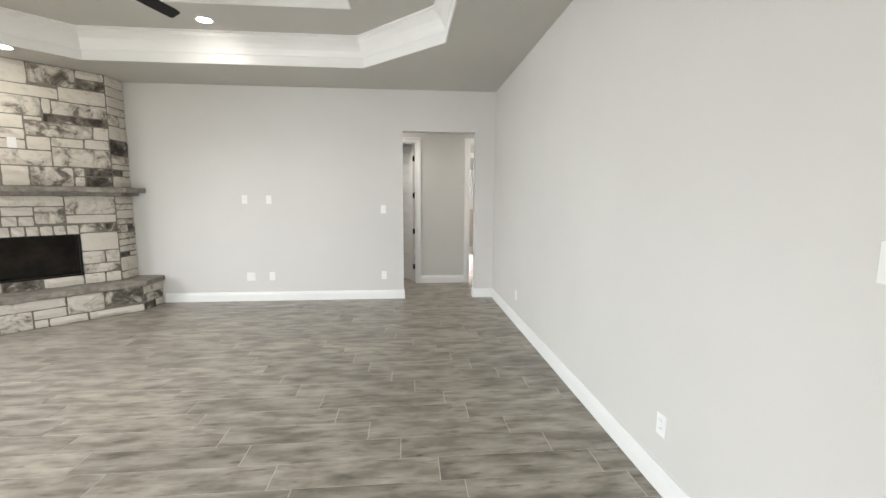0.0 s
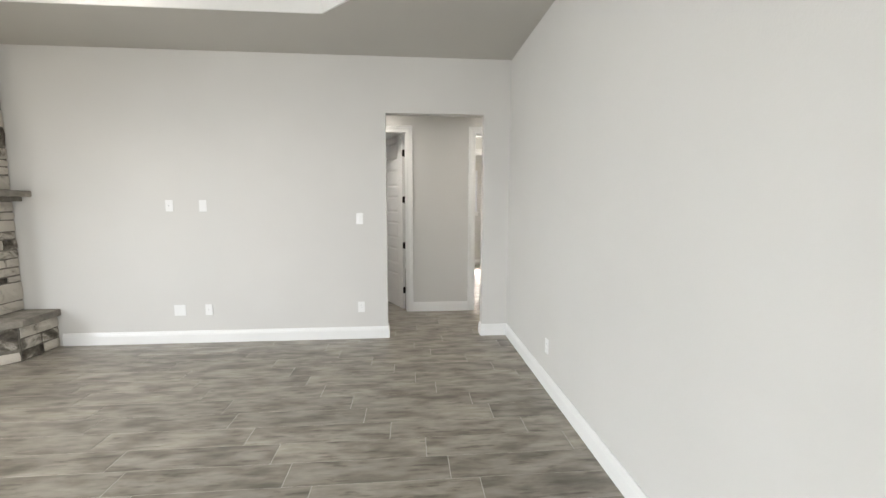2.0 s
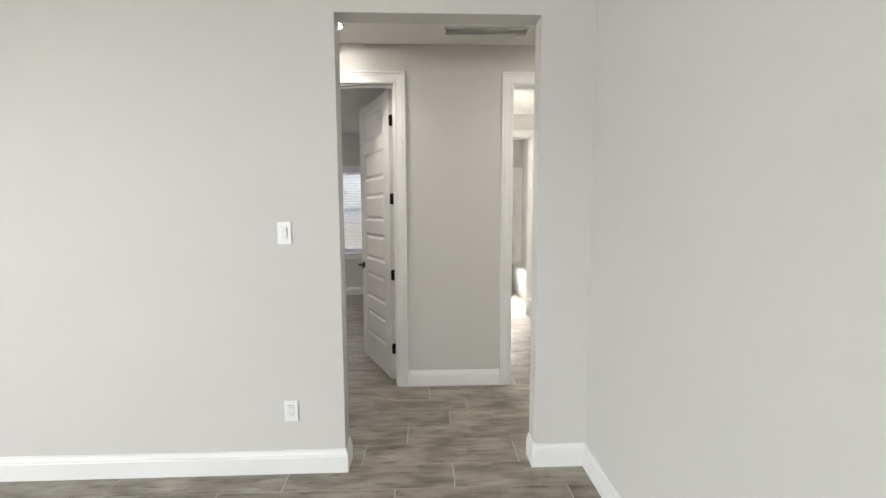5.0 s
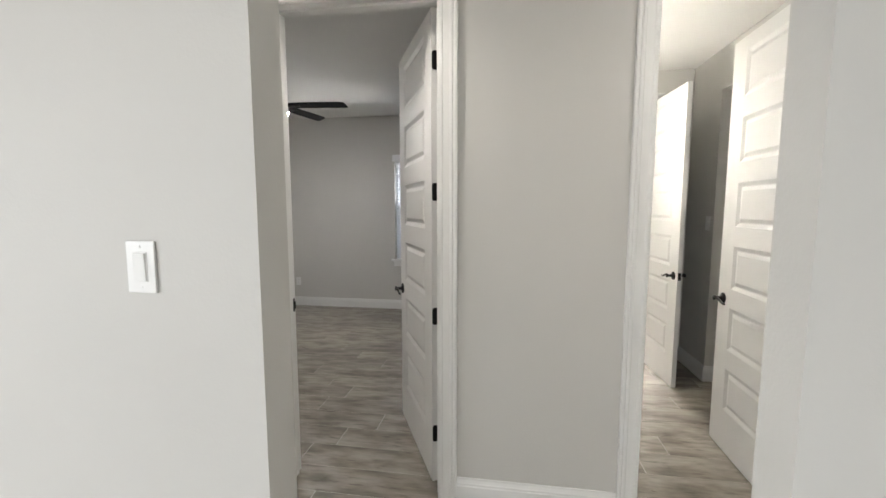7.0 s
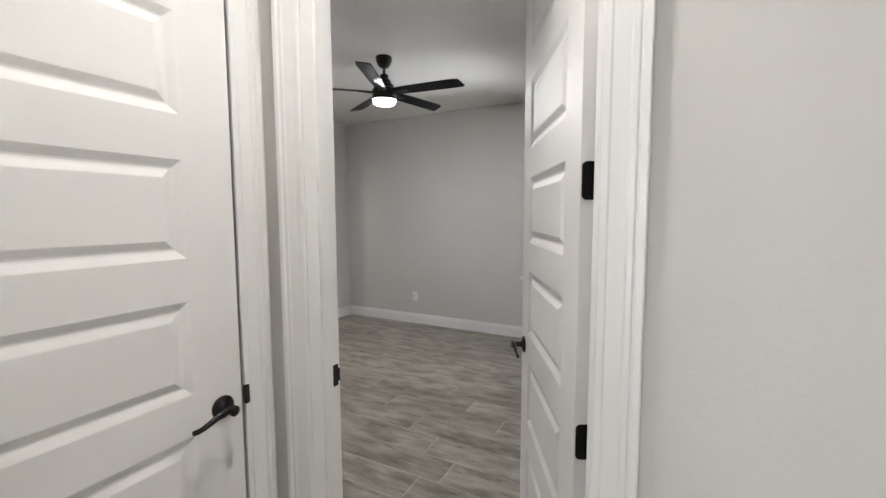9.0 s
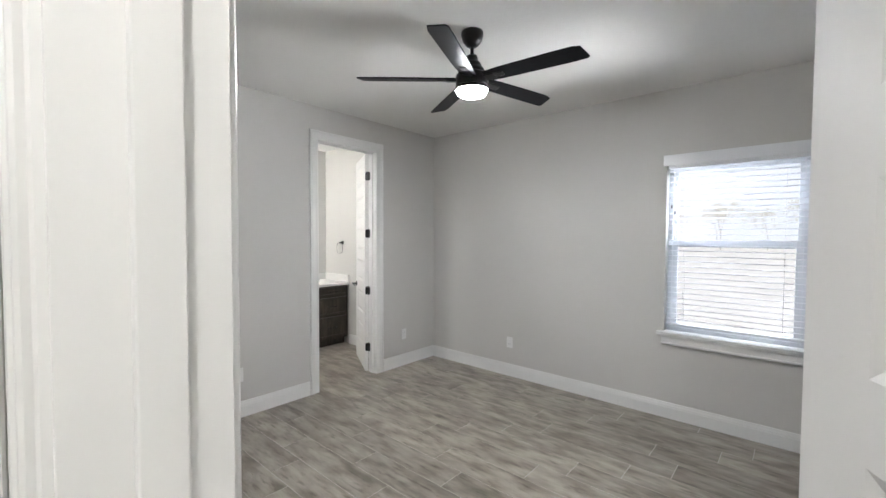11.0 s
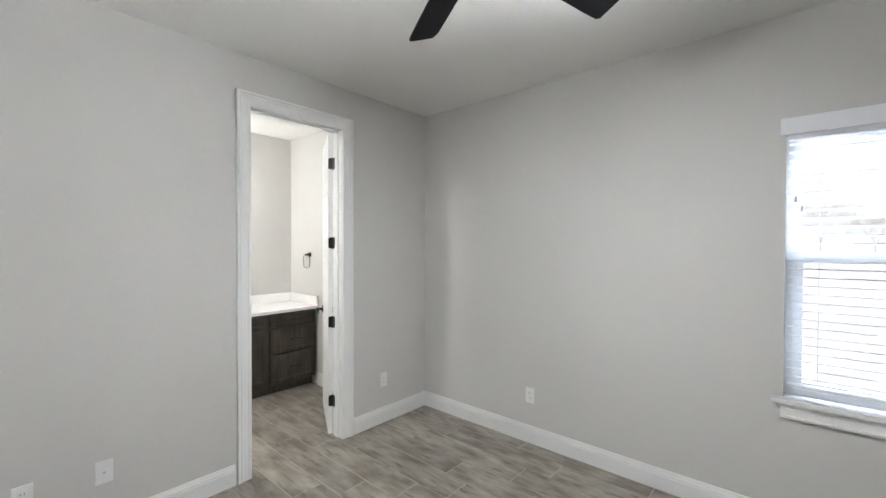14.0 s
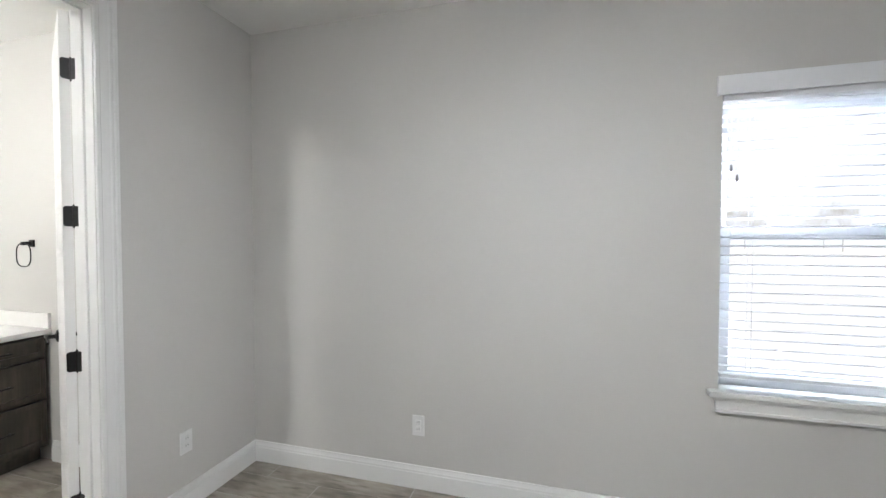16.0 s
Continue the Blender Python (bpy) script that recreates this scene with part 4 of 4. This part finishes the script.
wall_plate("cable", LIVN(-3.282, 0.365))
wall_plate("outlet", EAST(-1.382, 0.355))
wall_plate("outlet", EAST(-4.236, 0.355))
wall_plate("wide_switch", EAST(-5.165, 1.342))

# ---- vestibule ----


def ceiling_register(x0, x1, y0, y1, z):
    d = thing("ceiling_register", pose((x0 + x1) / 2, (y0 + y1) / 2, z), "white louvred air register in the vestibule ceiling", "air vent")
    w, h = (x1 - x0) / 2, (y1 - y0) / 2
    fr = bmesh.new()
    for lo, hi in (((-w, -h, -0.008), (w, -h + 0.015, 0)), ((-w, h - 0.015, -0.008), (w, h, 0)), ((-w, -h + 0.016, -0.008), (-w + 0.015, h - 0.016, 0)), ((w - 0.015, -h + 0.016, -0.008), (w, h - 0.016, 0))):
        add_box(fr, lo, hi, 0.002)
    part("frame", fr, TRIM, d)
    n = 4
    for i in range(n):
        y = -h + 0.015 + (2 * h - 0.03) * (i + 0.5) / n
        part("slat", box((-w + 0.016, -0.011, -0.001), (w - 0.016, 0.011, 0.001), 0, 2, pose(0, y, -0.006, 25)), TRIM, d)


ceiling_register(-0.765, -0.15, 0.815, 0.935, H_HALL)

# ---- bedroom ----
ceiling_fan((-3.095, 3.093), H_BED, 2.492, 5.5, "black five-blade ceiling fan with a lit drum light")
BEDN = lambda x, z: pose(x, 4.9395, z)
BEDW = lambda y, z: pose(-5.0895, y, z, 0, 0, 90)
wall_plate("outlet", BEDN(-3.948, 0.37), group="bedroom outlets")
wall_plate("outlet", BEDW(4.416, 0.37), group="bedroom outlets")
wall_plate("outlet", BEDW(2.219, 0.36), group="bedroom outlets")
wall_plate("cable", BEDW(2.517, 0.36))


def sash_window(name, x0, x1, z0, z1, mid, y0, depth):
    """A single-hung vinyl window in an opening whose inner face is at y0."""
    w = thing(name, pose((x0 + x1) / 2, y0 + depth, z0), "white vinyl single-hung window with two clear panes", "window", kind="structure")
    inv = w.matrix_world.inverted()
    yf, yb = y0 + depth - 0.07, y0 + depth - 0.002

    def bars(pname, a0, a1, b0, b1, ya, yb_, t):
        bm = bmesh.new()
        for lo, hi in (((a0, ya, b0), (a0 + t, yb_, b1)), ((a1 - t, ya, b0), (a1, yb_, b1)), ((a0 + t, ya, b0), (a1 - t, yb_, b0 + t)), ((a0 + t, ya, b1 - t), (a1 - t, yb_, b1))):
            add_box(bm, lo, hi, 0.003)
        ob = part(pname, bm, VINYL, w)
        ob.matrix_local = inv
        return ob

    bars("window_frame", x0, x1, z0, z1, yf, yb, 0.035)
    up = bars("upper_sash", x0 + 0.034, x1 - 0.034, mid - 0.03, z1 - 0.034, yb - 0.034, yb - 0.006, 0.032)
    lo_ = bars("lower_sash", x0 + 0.034, x1 - 0.034, z0 + 0.034, mid + 0.03, yf + 0.006, yf + 0.032, 0.04)
    for par, a, b, y in ((up, mid, z1 - 0.065, yb - 0.02), (lo_, z0 + 0.073, mid - 0.01, yf + 0.019)):
        g = part("pane", box((x0 + 0.064, y - 0.002, a), (x1 - 0.064, y + 0.002, b)), GLASS, par, "clear glass pane")
        g.visible_shadow = False
    for x in (x0 + 0.25, x1 - 0.25):
        part("sash_lock", box((x - 0.03, yf - 0.004, mid + 0.03), (x + 0.03, yf + 0.02, mid + 0.042), 0.003), VINYL, lo_)
    return w


win = sash_window("window_1", -2.425, -1.51, 0.735, 2.15, 1.487, 4.94, 0.16)
# stool and apron, moulded, returned at the ends
st = thing("window_sill", pose(-1.968, 4.93, 0.739), "white painted window stool with moulded apron below", "window sill", kind="structure")
part("stool", box((-0.506, -0.035, -0.03), (0.506, 0.09, 0.0), 0.006, 3), TRIM, st)
part("apron", add_box(add_box(box((-0.472, -0.012, -0.098), (0.472, 0.0098, -0.03), 0.002), (-0.478, -0.02, -0.046), (0.478, 0.0095, -0.0305), 0.004), (-0.47, -0.017, -0.105), (0.47, 0.0095, -0.09), 0.003), TRIM, st)


def blind(x0, x1, ztop, zbot, y, pitch):
    """Two-inch slat blind, slats level, behind a valance; ladder cords, bottom rail, tilt cords with tassels."""
    b = thing("window_blind", pose((x0 + x1) / 2, y, ztop), "white horizontal slat blind with open slats and valance", "blind")
    w = (x1 - x0) / 2
    v = bmesh.new()
    add_box(v, (-w - 0.03, -0.053, -0.012), (w + 0.03, -0.038, 0.078), 0.003)
    add_box(v, (-w - 0.03, -0.0375, -0.012), (-w - 0.018, -0.031, 0.078), 0.002)
    add_box(v, (w + 0.018, -0.0375, -0.012), (w + 0.03, -0.031, 0.078), 0.002)
    part("valance", v, SLAT, b, "white moulded valance board")
    part("headrail", box((-w + 0.004, -0.025, -0.035), (w - 0.004, 0.028, 0.008), 0.002), SLAT, b)
    n = int((ztop - zbot - 0.07) / pitch)
    me = None
    for i in range(n):
        z = -0.055 - i * pitch
        if me is None:
            bm = bmesh.new()
            k = 6
            top = [[bm.verts.new((x, -0.025 + 0.05 * j / k, 0.0015 + 0.0035 * math.sin(math.pi * j / k))) for j in range(k + 1)] for x in (-w + 0.006, w - 0.006)]
            low = [[bm.verts.new((q.co.x, q.co.y, q.co.z - 0.003)) for q in r] for r in top]
            for r, flip in ((top, 0), (low, 1)):
                for j in range(k):
                    bm.faces.new((r[0][j], r[1][j], r[1][j + 1], r[0][j + 1]))
            for j in (0, k):
                bm.faces.new((top[0][j], top[1][j], low[1][j], low[0][j]))
            s = part("slat", bm, VANE, b)
            me = s.data
        else:
            s = new("slat", me)
            s.parent = b
        s.matrix_local = pose(0, 0, z, -6)
    zb = -0.055 - n * pitch
    part("bottom_rail", box((-w + 0.006, -0.026, zb - 0.008), (w - 0.006, 0.026, zb + 0.008), 0.004), SLAT, b)
    for x in (-w + 0.13, w - 0.13):
        for yy in (-0.0265, 0.0265):
            part("ladder_cord", box((x - 0.0008, yy - 0.0008, zb), (x + 0.0008, yy + 0.0008, -0.03)), SLAT, b)
    for x, drop in ((-w + 0.035, 0.335), (-w + 0.06, 0.385)):
        c = part("tilt_cord", box((x - 0.0008, -0.0308, -drop), (x + 0.0008, -0.0292, -0.03)), SLAT, b)
        part("tassel", lathe([(0.002, 0.0), (0.005, -0.006), (0.0065, -0.03), (0.005, -0.034), (0, -0.034)], 10, pose(x, -0.03, -drop)), mottled_grey, c, "grey cord tassel")
    return b


mottled_grey = mottled("grey_plastic", (0.25, 0.25, 0.26), (0.32, 0.32, 0.33), 30, 0.5)
blind(-2.42, -1.515, 2.148, 0.75, 4.972, 0.0445)

# ---- bathroom off the bedroom ----


def shaker_front(bm, y0, y1, z0, z1, x, rail=0.055):
    """A drawer or door front facing +x: frame round a sunk panel."""
    t = 0.031
    x -= 0.012
    add_box(bm, (x, y0, z0), (x + t, y1, z1), 0)
    face = max(bm.faces, key=lambda f: f.calc_center_median().x)
    bmesh.ops.inset_region(bm, faces=[face], thickness=rail, depth=0)
    bmesh.ops.inset_region(bm, faces=[face], thickness=0.0015, depth=-0.009)


def bar_pull(parent, x, y0, y1, z, upright=False):
    bm = bmesh.new()
    if upright:
        add_box(bm, (x + 0.022, y0 - 0.005, z - 0.06), (x + 0.03, y0 + 0.005, z + 0.06), 0.003)
        for zz in (z - 0.048, z + 0.048):
            add_box(bm, (x, y0 - 0.004, zz - 0.004), (x + 0.024, y0 + 0.004, zz + 0.004), 0.001)
    else:
        add_box(bm, (x + 0.022, y0, z - 0.005), (x + 0.03, y1, z + 0.005), 0.003)
        for yy in (y0 + 0.014, y1 - 0.014):
            add_box(bm, (x, yy - 0.004, z - 0.004), (x + 0.024, yy + 0.004, z + 0.004), 0.001)
    part("pull", bm, BLACK, parent, "black bar pull")


VX0, VX1 = -6.948, -6.385
vanity = thing("vanity_cabinet", pose(0, 0, 0), "dark stained wooden bathroom vanity with drawers and doors", "cabinet")
body = part("body", add_box(box((VX0, 2.2, 0.1), (VX1 - 0.012, 4.555, 0.84), 0.001), (VX0, 2.2, 0.0), (VX1 - 0.085, 4.555, 0.0998)), CABINET, vanity)
col = (4.03, 4.535)
for z0, z1 in ((0.705, 0.822), (0.44, 0.68), (0.135, 0.415)):
    bm = bmesh.new()
    shaker_front(bm, col[0], col[1], z0, z1, VX1 + 0.0005, 0.04)
    d = part("drawer_front", bm, CABINET, vanity)
    bar_pull(d, VX1 + 0.0195, sum(col) / 2 - 0.075, sum(col) / 2 + 0.075, (z0 + z1) / 2)
for y0, y1 in ((3.55, 4.005), (3.06, 3.525), (2.24, 3.035)):
    bm = bmesh.new()
    shaker_front(bm, y0, y1, 0.705, 0.822, VX1 + 0.0005, 0.04)
    part("drawer_front", bm, CABINET, vanity)
    bm = bmesh.new()
    shaker_front(bm, y0, y1, 0.135, 0.68, VX1 + 0.0005)
    d = part("cabinet_door", bm, CABINET, vanity)
    bar_pull(d, VX1 + 0.0195, y0 + 0.03, 0, 0.6, True)
top = thing("bathroom_counter", pose(0, 0, 0), "white cultured marble vanity top with splash", "worktop")
part("worktop", box((VX0, 2.18, 0.8403), (VX1 + 0.03, 4.5685, 0.875), 0.005, 3), COUNTER, top)
part("back_splash", box((VX0, 2.18, 0.8755), (VX0 + 0.02, 4.548, 0.975), 0.003), COUNTER, top)
part("side_splash", box((VX0, 4.5485, 0.8755), (VX1 + 0.026, 4.5687, 0.975), 0.003), COUNTER, top)
bm = add_lathe(bmesh.new(), [(0.2, 0.0), (0.19, 0.004), (0.17, 0.004), (0.17, 0.0)], 32, Matrix.Translation((-6.66, 3.53, 0.8752)) @ Matrix.Diagonal((0.85, 1.15, 1, 1)))
part("basin_rim", bm, COUNTER, top, "", True)

mir = thing("wall_mirror", pose(-6.949, 3.53, 1.505), "bathroom wall mirror in a plain white frame", "mirror")
part("mirror_glass", box((0.004, -0.435, -0.355), (0.01, 0.435, 0.355), 0.001), MIRROR, mir)
for lo, hi in (((0, -0.505, -0.42), (0.026, -0.4355, 0.42)), ((0, 0.4355, -0.42), (0.026, 0.505, 0.42)), ((0, -0.435, -0.42), (0.026, 0.435, -0.3555)), ((0, -0.435, 0.3555), (0.026, 0.435, 0.42))):
    part("mirror_frame", box(lo, hi, 0.004), TRIM, mir, "white wooden frame")

vl = thing("vanity_light", pose(-6.949, 3.6, 2.2), "black bathroom vanity light bar with lit glass shades", "wall lamp")
part("back_bar", box((0, -0.33, -0.03), (0.025, 0.33, 0.03), 0.006), BLACK, vl)
for i in range(3):
    y = -0.25 + 0.25 * i
    a = part("arm", add_box(box((0.0252, y - 0.012, -0.012), (0.1, y + 0.012, 0.012), 0.004), (0.076, y - 0.03, -0.035), (0.124, y + 0.03, -0.0125), 0.006), BLACK, vl)
    part("shade", lathe([(0.028, -0.036), (0.05, -0.06), (0.056, -0.13), (0.05, -0.14), (0.0, -0.14)], 20, pose(0.1, y, 0)), BULB_GLOW, a, "lit frosted glass shade", True)

# dome out of view, added as fill for the bathroom floor and walls
dome = thing("ceiling_light", pose(-5.6, 2.35, H_BED + 0.003), "unseen round flush ceiling light added to brighten the bathroom", "ceiling light")
part("base", lathe([(0.13, 0), (0.135, -0.01), (0.13, -0.025), (0.1, -0.028)], 32), TRIM, dome, "", True)
part("dome", lathe([(0.118, -0.026), (0.116, -0.05), (0.09, -0.085), (0.05, -0.103), (0, -0.108)], 32), DOME_GLOW, dome, "lit white glass dome", True)

ring = thing("towel_ring", pose(-6.52, 4.5695, 1.43), "black metal towel ring on the bathroom wall", "towel ring")
part("bracket", add_box(box((-0.024, -0.01, -0.024), (0.024, 0.0, 0.024), 0.004), (-0.012, -0.06, -0.012), (0.012, -0.009, 0.012), 0.004), BLACK, ring)
bm = bmesh.new()
seg, sub, loops = 32, 8, []
for i in range(seg):
    a = 2 * math.pi * i / seg
    c = Vector((0.068 * math.copysign(abs(math.cos(a)) ** 0.7, math.cos(a)), -0.05, -0.075 + 0.075 * math.copysign(abs(math.sin(a)) ** 0.7, math.sin(a))))
    o = Vector((math.cos(a), 0, math.sin(a)))
    loops.append([bm.verts.new(c + 0.0034 * (o * math.cos(2 * math.pi * k / sub) + Vector((0, 1, 0)) * math.sin(2 * math.pi * k / sub))) for k in range(sub)])
for i in range(seg):
    r, s = loops[i], loops[(i + 1) % seg]
    for k in range(sub):
        bm.faces.new((r[k], r[(k + 1) % sub], s[(k + 1) % sub], s[k]))
part("ring", bm, BLACK, ring, "", True)

# ---- washroom and tub room beyond the second door ----
for z in (0.5, 0.88, 1.28, 1.61, 1.92):
    sh = thing("linen_shelf", pose(1.28, 2.06, z), "white painted linen shelf in a wall niche", "shelf", "linen shelves")
    part("board", box((-0.21, -0.8, -0.01), (0.218, 0.818, 0.01), 0.002), TRIM, sh)
    part("cleat", box((-0.21, 0.8, -0.05), (0.218, 0.8175, -0.0105), 0.002), TRIM, sh)
wall_plate("switch", pose(0.8595, 2.97, 1.35, 0, 0, -90))
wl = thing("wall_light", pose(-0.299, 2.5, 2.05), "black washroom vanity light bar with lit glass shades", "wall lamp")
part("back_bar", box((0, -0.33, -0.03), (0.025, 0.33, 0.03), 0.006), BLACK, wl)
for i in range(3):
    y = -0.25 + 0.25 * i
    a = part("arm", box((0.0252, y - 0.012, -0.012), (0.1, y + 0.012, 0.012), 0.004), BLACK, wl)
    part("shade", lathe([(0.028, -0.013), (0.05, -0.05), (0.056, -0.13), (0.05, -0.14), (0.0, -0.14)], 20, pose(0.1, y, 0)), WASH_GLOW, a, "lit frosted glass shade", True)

tub = thing("bathtub", pose(1.08, 4.65, 0), "white acrylic alcove bathtub with a plain apron", "bathtub")
bm = box((-0.42, -0.75, 0), (0.418, 0.748, 0.5))
topf = max(bm.faces, key=lambda f: f.calc_center_median().z)
r = bmesh.ops.inset_region(bm, faces=[topf], thickness=0.075, depth=0)
bmesh.ops.translate(bm, verts=topf.verts[:], vec=(0, 0, -0.36))
bmesh.ops.scale(bm, verts=topf.verts[:], vec=(0.82, 0.88, 1))
bmesh.ops.bevel(bm, geom=bm.edges[:], offset=0.02, segments=3, affect="EDGES", profile=0.5)
part("basin", bm, TUB, tub, "", True)
sr = thing("tub_surround", pose(1.08, 5.399, 0.5), "glossy white tub surround panels on the walls", "tub surround")
part("panel", box((-0.42, -0.02, 0.001), (0.418, 0.0, 1.75), 0.004), TUB, sr)
part("panel", box((0.398, -1.5, 0.001), (0.418, -0.021, 1.75), 0.004), TUB, sr)
sash_window("window_2", -0.05, 0.56, 1.3, 2.3, 1.8, 5.4, 0.12)
st2 = thing("window_sill_2", pose(0.255, 5.39, 1.304), "white painted tub room window stool with apron", "window sill", kind="structure")
part("stool", box((-0.34, -0.03, -0.03), (0.34, 0.04, 0.0), 0.006, 3), TRIM, st2)
part("apron", box((-0.31, -0.01, -0.1), (0.31, 0.0098, -0.0303), 0.003), TRIM, st2)
tagged(part("closet_wall", box((-4.9, 0.2, 0), (-3.5, 0.3, 2.7)), WALL), "plain closet back wall", "wall", kind="structure")

# ---- outside ----
tagged(part("ground", box((-400, -400, -0.5), (400, 400, -0.2)), GRASS), "pale dry lawn reaching the horizon", "ground", kind="structure")

tagged(part("backdrop", box((-160, 95, -0.2), (160, 95.5, 75)), HAZE), "bright hazy sky beyond the trees", "sky", kind="structure")


def bare_tree(x, y, height, seed):
    """A tapered trunk that forks again and again, with sparse small leaves on the twigs."""
    rr = random.Random(seed)
    t = thing("tree", pose(x, y, -0.2), "half-bare tree with grey bark and sparse leaves", "tree", "trees behind the house")
    wood, leaves = bmesh.new(), bmesh.new()

    def limb(p, d, length, rad, depth):
        q = p + d * length
        s1, s2 = d.orthogonal().normalized(), d.cross(d.orthogonal()).normalized()
        k = 6 if depth < 2 else 4
        a = [wood.verts.new(p + (s1 * math.cos(2 * math.pi * i / k) + s2 * math.sin(2 * math.pi * i / k)) * rad) for i in range(k)]
        b = [wood.verts.new(q + (s1 * math.cos(2 * math.pi * i / k) + s2 * math.sin(2 * math.pi * i / k)) * rad * 0.65) for i in range(k)]
        for i in range(k):
            wood.faces.new((a[i], a[(i + 1) % k], b[(i + 1) % k], b[i]))
        if depth == 5:
            for _ in range(5):
                c = p.lerp(q, rr.random()) + Vector((rr.gauss(0, 0.14), rr.gauss(0, 0.14), rr.gauss(0, 0.14)))
                u, v = Vector((rr.gauss(0, 1), rr.gauss(0, 1), rr.gauss(0, 1))).normalized() * 0.07, Vector((rr.gauss(0, 1), rr.gauss(0, 1), rr.gauss(0, 1))).normalized() * 0.05
                leaves.faces.new([leaves.verts.new(c + w) for w in (-u, v, u, -v)])
            return
        for _ in range(3 if depth < 4 else 2):
            nd = (d + Vector((rr.gauss(0, 0.5), rr.gauss(0, 0.5), rr.gauss(0.12, 0.3)))).normalized()
            limb(q, nd, length * rr.uniform(0.62, 0.82), rad * 0.62, depth + 1)

    limb(Vector((0, 0, 0)), Vector((0, 0, 1)), height * 0.28, height * 0.014, 0)
    part("trunk", wood, BARK, t)
    part("crown", leaves, LEAF, t, "sparse olive leaves")
    return t


trees = [bare_tree(-9.0, 62.0, 7.5, 3), bare_tree(4.0, 70.0, 6.5, 5)]
rr = random.Random(21)
for i in range(22):
    copy_thing(trees[i % 2], pose(-62 + 5.2 * i + rr.uniform(-2, 2), 66 + rr.uniform(-8, 14), -0.2, 0, 0, rr.uniform(0, 360)))

# ---- floor: one bed of grout, tile planks laid in one run through all rooms ----
ROW, LEN, FIRST = 0.2065, 0.916, 0.045
tagged(part("floor", add_box(box((-6.87, -9.58, -0.15), (0.1, 0.02, -0.0012)), (-7.05, 0.0201, -0.15), (1.6, 5.5, -0.0012)), GROUT), "grey-brown wood-look tile floor with pale grout joints", "floor", kind="structure")
floor_ob = bpy.data.objects["floor"]
# where the end joints fall, course by course: laid in steps of about a quarter plank
KNOWN = {-21: 0.83, -20: 0.7, -19: 0.48, -18: 0.27, -17: 0.03, -16: 0.8, -15: 0.58, -14: 0.39, -13: 0.18, -12: 0.02, -11: 0.81, -10: 0.58, -9: 0.39, -8: 0.27, -7: 0.01, -6: 0.76, -5: 0.57,
         -4: 0.35, -3: 0.01, -2: 0.76, -1: 0.16, 0: 0.55, 1: 0.8, 2: 0.17, 6: 0.73, 7: 0.88, 8: 0.16, 9: 0.56, 10: 0.68, 11: 0.46, 12: 0.22, 13: 0.78, 14: 0.47, 15: 0.23, 16: 0.81, 18: 0.36, 20: 0.42, 21: 0.8, 22: 0.06}


def plank_mesh(length, depth):
    bm = box((0, 0, -0.012), (length, depth, 0.0))
    es = [e for e in bm.edges if all(v.co.z > -0.001 for v in e.verts)]
    bmesh.ops.bevel(bm, geom=es, offset=0.0009, segments=1, affect="EDGES")
    bmesh.ops.delete(bm, geom=[f for f in bm.faces if f.calc_center_median().z < -0.011], context="FACES")
    me = bpy.data.meshes.new("plank")
    bm.to_mesh(me)
    bm.free()
    me.materials.append(PLANK)
    return me


PLANK_MESH = plank_mesh(LEN - 0.0045, ROW - 0.0028)
far_verts, far_faces = [], []
rng = random.Random(7)
for k in range(-47, 27):
    y = FIRST + ROW * k + 0.002
    start = KNOWN.get(k, (0.9 - 0.21 * k) % LEN + rng.uniform(-0.04, 0.04))
    first = start - LEN * math.ceil((start + 7.2) / LEN)
    x = first
    left, right, lo, hi = (-6.8, 0.06, max(y, -9.5), min(y + ROW, 5.45)) if y < 0 else (-7.0, 1.55, y, min(y + ROW, 5.45))
    while x < right - 0.01:
        near = (-5.3 < y < 0.1 and -5.6 < x < -0.05) or (0.0 <= y < 4.9 and -5.7 < x < 0.7)
        if near:
            p = new("plank", PLANK_MESH if x + LEN < right else plank_mesh(right - x, ROW - 0.0028))
            p.parent = floor_ob
            p.location = (x + 0.002, y - 0.0006, 0)
        elif x + LEN > left + 0.01 and hi - lo > 0.01:
            i = len(far_verts)
            a, q, r, z = max(x + 0.002, left), min(x + LEN - 0.002, right), hi - 0.004, -0.0002
            far_verts += [(a, lo, z), (q, lo, z), (q, r, z), (a, r, z), (a, lo, -0.01), (q, lo, -0.01), (q, r, -0.01), (a, r, -0.01)]
            far_faces += [(i, i + 1, i + 2, i + 3), (i, i + 4, i + 5, i + 1), (i + 1, i + 5, i + 6, i + 2), (i + 2, i + 6, i + 7, i + 3), (i + 3, i + 7, i + 4, i)]
        x += LEN
me = bpy.data.meshes.new("far_planks")
me.from_pydata(far_verts, [], far_faces)
me.materials.append(PLANK_FAR)
far = new("far_planks", me)
far.parent = floor_ob
tagged(far, kind="stuff")
